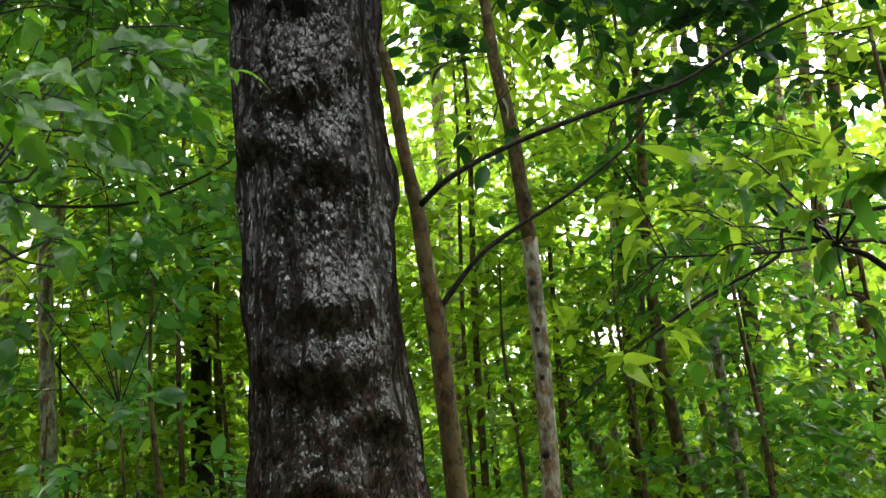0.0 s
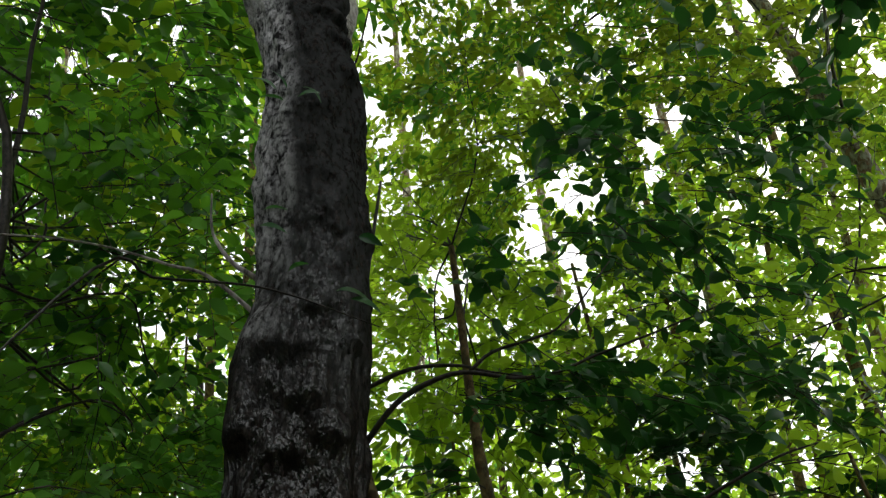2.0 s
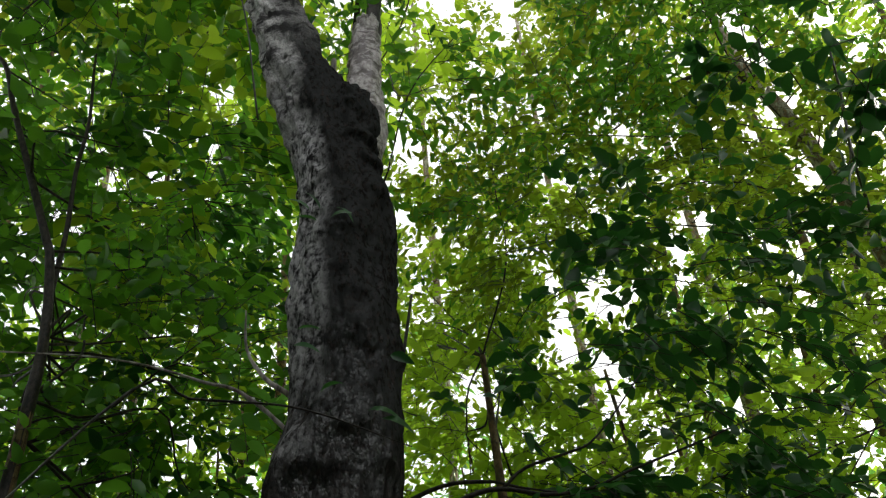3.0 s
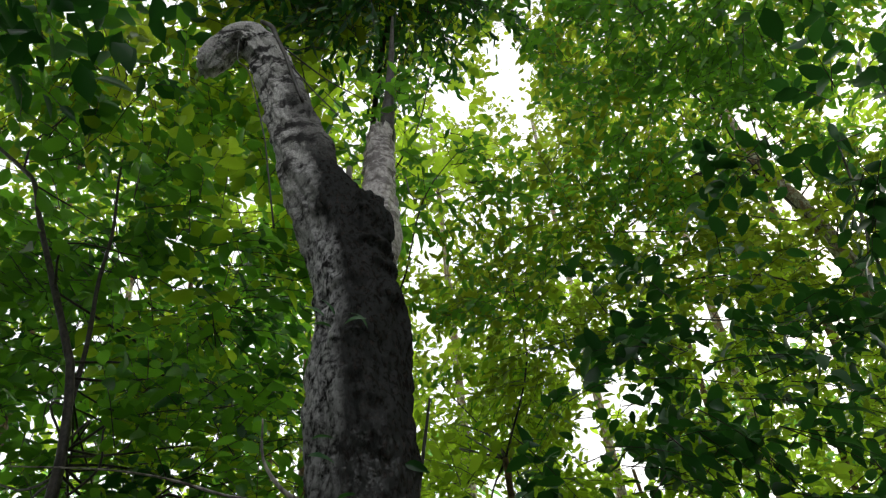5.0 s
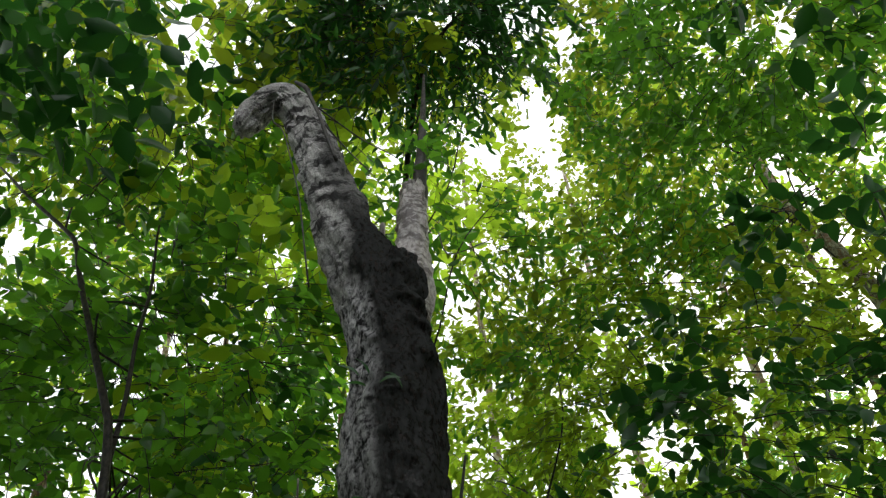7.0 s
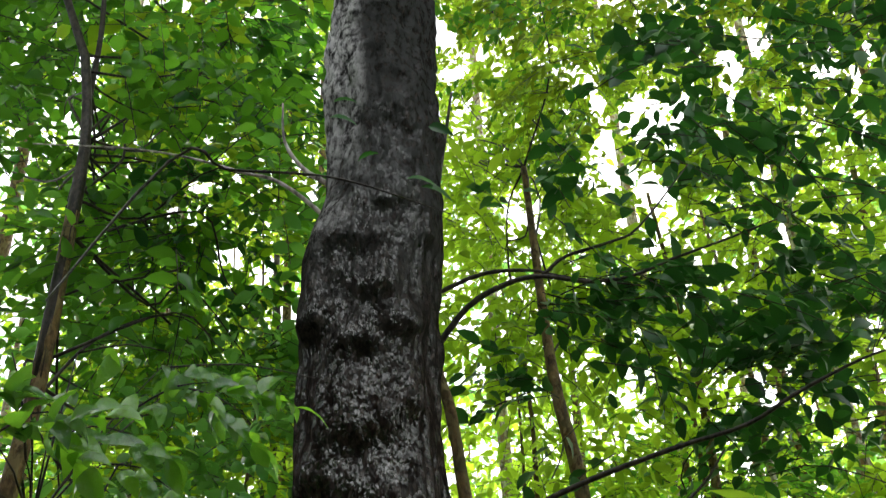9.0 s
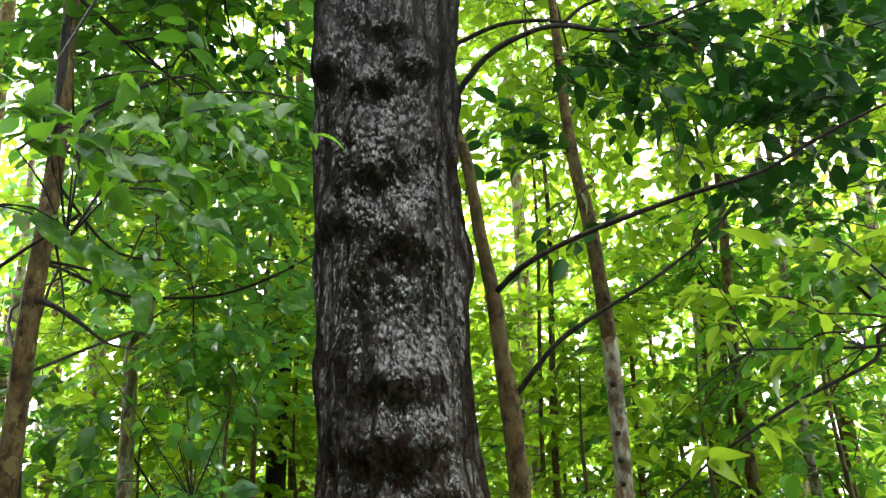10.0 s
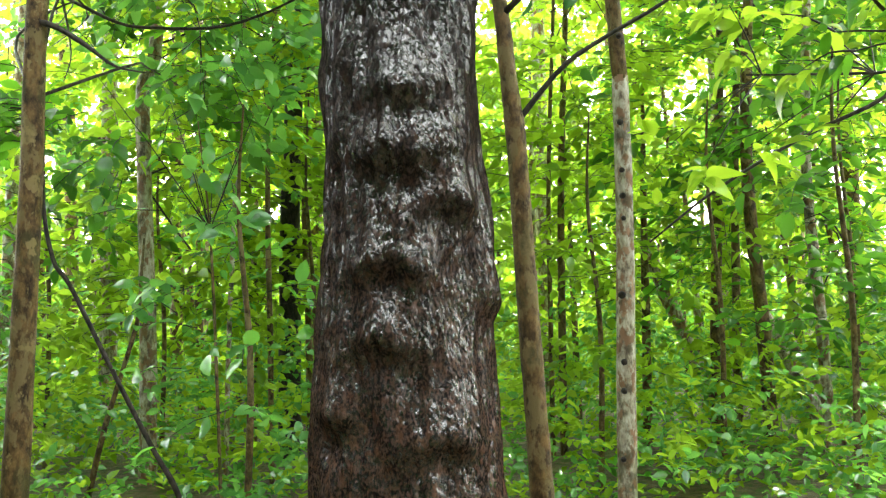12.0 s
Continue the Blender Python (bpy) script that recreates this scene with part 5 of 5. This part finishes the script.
def high_canopy():
    """Tall trees whose thin pale crowns close the sky overhead."""
    rng = np.random.default_rng(91)
    spots = [(-38, 8, 13.5), (0, 9, 17), (-14, 8, 13.5), (24, 8, 13.5), (-44, 9, 9.5), (-30, 8, 11), (-16, 9, 9.5), (-5, 9, 12.0), (20, 9, 10.5), (33, 8.5, 8.5), (44, 8, 11), (-56, 7, 11), (-25, 10, 15), (12, 9, 15.5), (32, 8.5, 14), (-10, 9, 8.2), (27, 8.5, 7.2), (38, 8.5, 7.5)]
    for k, (az, d, z) in enumerate(spots):
        a = radians(az)
        x, y = d * math.sin(a), d * math.cos(a)
        stem = [(x * 1.05, y + 1.2, -0.1, 0.09), (x * 1.03, y + 1.0, z * 0.5, 0.07), (x, y, z, 0.03)]
        slim_tree("tall forest tree with a thin light green crown", stem, BARK_LICHEN if k % 2 else BARK_BROWN, cloud_of(rng, 330, (x, y, z), (2.3, 1.6, 2.1)), 0.11, LEAF_OLIVE if k % 2 else LEAF_LIME, rng, "canopy_tree", "trees round the clearing", 9, 0.6, 0.5, (), False)


high_canopy()


def unseen_light_crowns():
    """Unseen high crowns added over and behind the walker to block and shape the light."""
    for k, (x, y, z, n) in enumerate(((0.1, -5.7, 5.2, 420), (-4.2, -2.6, 6.0, 400), (4.4, -2.6, 6.0, 400), (-3.6, 0.8, 7.6, 220), (3.8, 0.6, 7.6, 200), (-2.8, -7.0, 5.5, 220), (2.8, -7.0, 5.5, 220), (-6.0, -2.5, 7.5, 200), (6.0, -2.5, 7.5, 200))):
        rng = np.random.default_rng(300 + k)
        rows = [(x * 1.2, y - 0.6, -0.1, 0.09), (x * 1.2, y - 0.6, z * 0.5, 0.07), (x, y, z, 0.03)]
        slim_tree("unseen tree added behind, its crown blocking light", rows, BARK_LICHEN, cloud_of(rng, n, (x, y, z), (2.0, 1.9, 0.9)), 0.2, LEAF_DARK, rng, "canopy_tree", "trees round the clearing", 9, 0.5, 0.5, (), False)


unseen_light_crowns()


def far_canopy():
    """Tall trees whose crowns close the view over the saplings."""
    rng = np.random.default_rng(77)
    for k in range(8):
        az, d = radians(-33 + 9.6 * k + rng.uniform(-2, 2)), rng.uniform(10.5, 13)
        x, y, z = d * math.sin(az), d * math.cos(az), rng.uniform(7.5, 9.5)
        rows = [(x, y + 1, -0.1, 0.10), (x * 0.99, y + 0.8, z * 0.5, 0.08), (x, y, z, 0.03)]
        slim_tree("tall forest tree with a light green crown", rows, BARK_LICHEN if k % 2 else BARK_BROWN, cloud_of(rng, 160, (x, y, z), (2.3, 1.5, 2.8)), 0.15, LEAF_LIME if k % 3 else LEAF_FRESH, rng, "canopy_tree", "trees round the clearing", 9, 0.6, 0.5, (), False)


far_canopy()


def forest():
    """The trees round the place: thin trunks and leafy crowns, thickest ahead; those behind are unseen and block light.
    """
    rng = np.random.default_rng(21)
    spots = []
    for ring, (r0, r1, n) in enumerate(((5.2, 7.5, 0), (8.0, 11, 20), (11, 15, 11), (16, 25, 48))):
        for k in range(n):
            az = radians(-42 + 84 * (k + rng.uniform(0.15, 0.85)) / n)
            d = rng.uniform(r0, r1)
            # no trees past this unseen edge, so that light comes in
            if az > radians(31):
                continue
            spots.append((d * math.sin(az), d * math.cos(az), d, ring))
    # unseen trees added at the sides and back to block light
    for k in range(46):
        az = radians(50 + 260 * (k + rng.uniform(0.1, 0.9)) / 46)
        d = rng.uniform(4.5, 8) if k % 2 else rng.uniform(8, 13)
        # two in three left out on this unseen side to let light in
        if math.degrees(az) < 112 and k % 3:
            continue
        spots.append((d * math.sin(az), d * math.cos(az), d, 4))
    # more unseen trees at the back, added to darken the bark's reflections
    for k in range(18):
        az = radians(122 + 116 * (k + rng.uniform(0.1, 0.9)) / 18)
        d = rng.uniform(6, 9)
        spots.append((d * math.sin(az), d * math.cos(az), d, 4))
    mats = (LEAF_MID, LEAF_LIME, LEAF_LIME, LEAF_LIME, LEAF_DARK)
    for i, (x, y, d, ring) in enumerate(spots):
        h = rng.uniform(*((2.0, 3.2), (3.2, 4.6), (4.5, 6.5), (7.0, 10.0), (5, 8) if d < 8 else (8, 11))[ring])
        r = rng.uniform(0.018, 0.04) + 0.002 * d
        lean = rng.normal(0, 0.25, 2)
        rows = [(x, y, -0.1, r), (x + lean[0] * 0.2, y, h * 0.25, r * 0.9), (x + lean[0] * 0.5, y + lean[1] * 0.5, h * 0.55, r * 0.7), (x + lean[0], y + lean[1], h * 0.95, r * 0.25)]
        leaf = (0.12, 0.10, 0.135, 0.19, 0.22)[ring] * rng.uniform(0.85, 1.2)
        n = (22, 105, 125, 255, 190)[ring]
        wide = (1.0, 1.5, 1.9, 2.6, 2.2)[ring]
        z = 0.3 + (h - 0.3) * rng.uniform(0, 1, n) ** 1.2
        c = cloud_of(rng, n, (x, y, 0), (wide, wide, 0.5))
        c[:, 2] += z
        if ring == 4:
            c = c[np.abs(np.degrees(np.arctan2(c[:, 0], c[:, 1]))) > 54]
        slim_tree("slim rainforest tree with loose sprays of green leaves", rows, BARK_BROWN if i % 3 else BARK_LICHEN, c, leaf, mats[ring] if ring == 4 or i % 3 else LEAF_LIME if i % 2 else LEAF_FRESH, rng, "forest_tree", "trees of the forest", 9, 0.7, 0.5, (), ring < 2)


forest()


def undergrowth(seed, n, near, leaf, material, label):
    rng = np.random.default_rng(seed)
    az = np.radians(rng.uniform(-45, 45, n))
    d = rng.uniform(near, 20, n)
    c = np.stack([d * np.sin(az), d * np.cos(az), rng.uniform(0.05, 1.0, n) * np.clip((d - 3.2) / 3.4, 0.2, 1)], 1)
    c[:, 2] *= 1.05 + 0.55 * np.sin(2.9 * c[:, 0] + 1) * np.sin(2.3 * c[:, 1])
    way = rng.normal(size=c.shape) * (1, 1, 0.3) + (0, 0, 0.4)
    pos, ldir, up, size, _ = sprays(rng, c, way, leaf, 8, 0.4)
    k = outside_view_cuts(pos)
    pos, ldir, up, size = pos[k], ldir[k], up[k], size[k]
    tagged(part("undergrowth", leaves_mesh(pos, ldir, up, size * (1 + 0.05 * np.linalg.norm(pos, axis=1)), 0.48), material), label, "undergrowth", kind="stuff")


def light_blocking_thicket():
    """Dense dark understorey, unseen, added round and behind the clearing to block light."""
    rng = np.random.default_rng(61)
    n = 3400
    az = np.radians(rng.uniform(52, 308, n))
    d = rng.uniform(5.5, 14, n)
    c = np.stack([d * np.sin(az), d * np.cos(az), 6.5 * rng.uniform(0, 1, n) ** 1.15], 1)
    pos, ldir, up, size, _ = sprays(rng, c, rng.normal(size=c.shape) * (1, 1, 0.3), 0.26, 8, 0.5)
    tagged(part("undergrowth", leaves_mesh(pos, ldir, up, size, 0.5), LEAF_DARK), "unseen dense dark-green leaves added to block light", "undergrowth", kind="stuff")


light_blocking_thicket()
# leaf colours are lightened to make up for light missing near the floor
undergrowth(31, 5200, 4.6, 0.062, LEAF_LIME, "low lime-green seedlings covering the forest floor")
undergrowth(32, 6000, 4.5, 0.058, LEAF_FRESH, "low wet dark-green ferny shrubs on the floor")
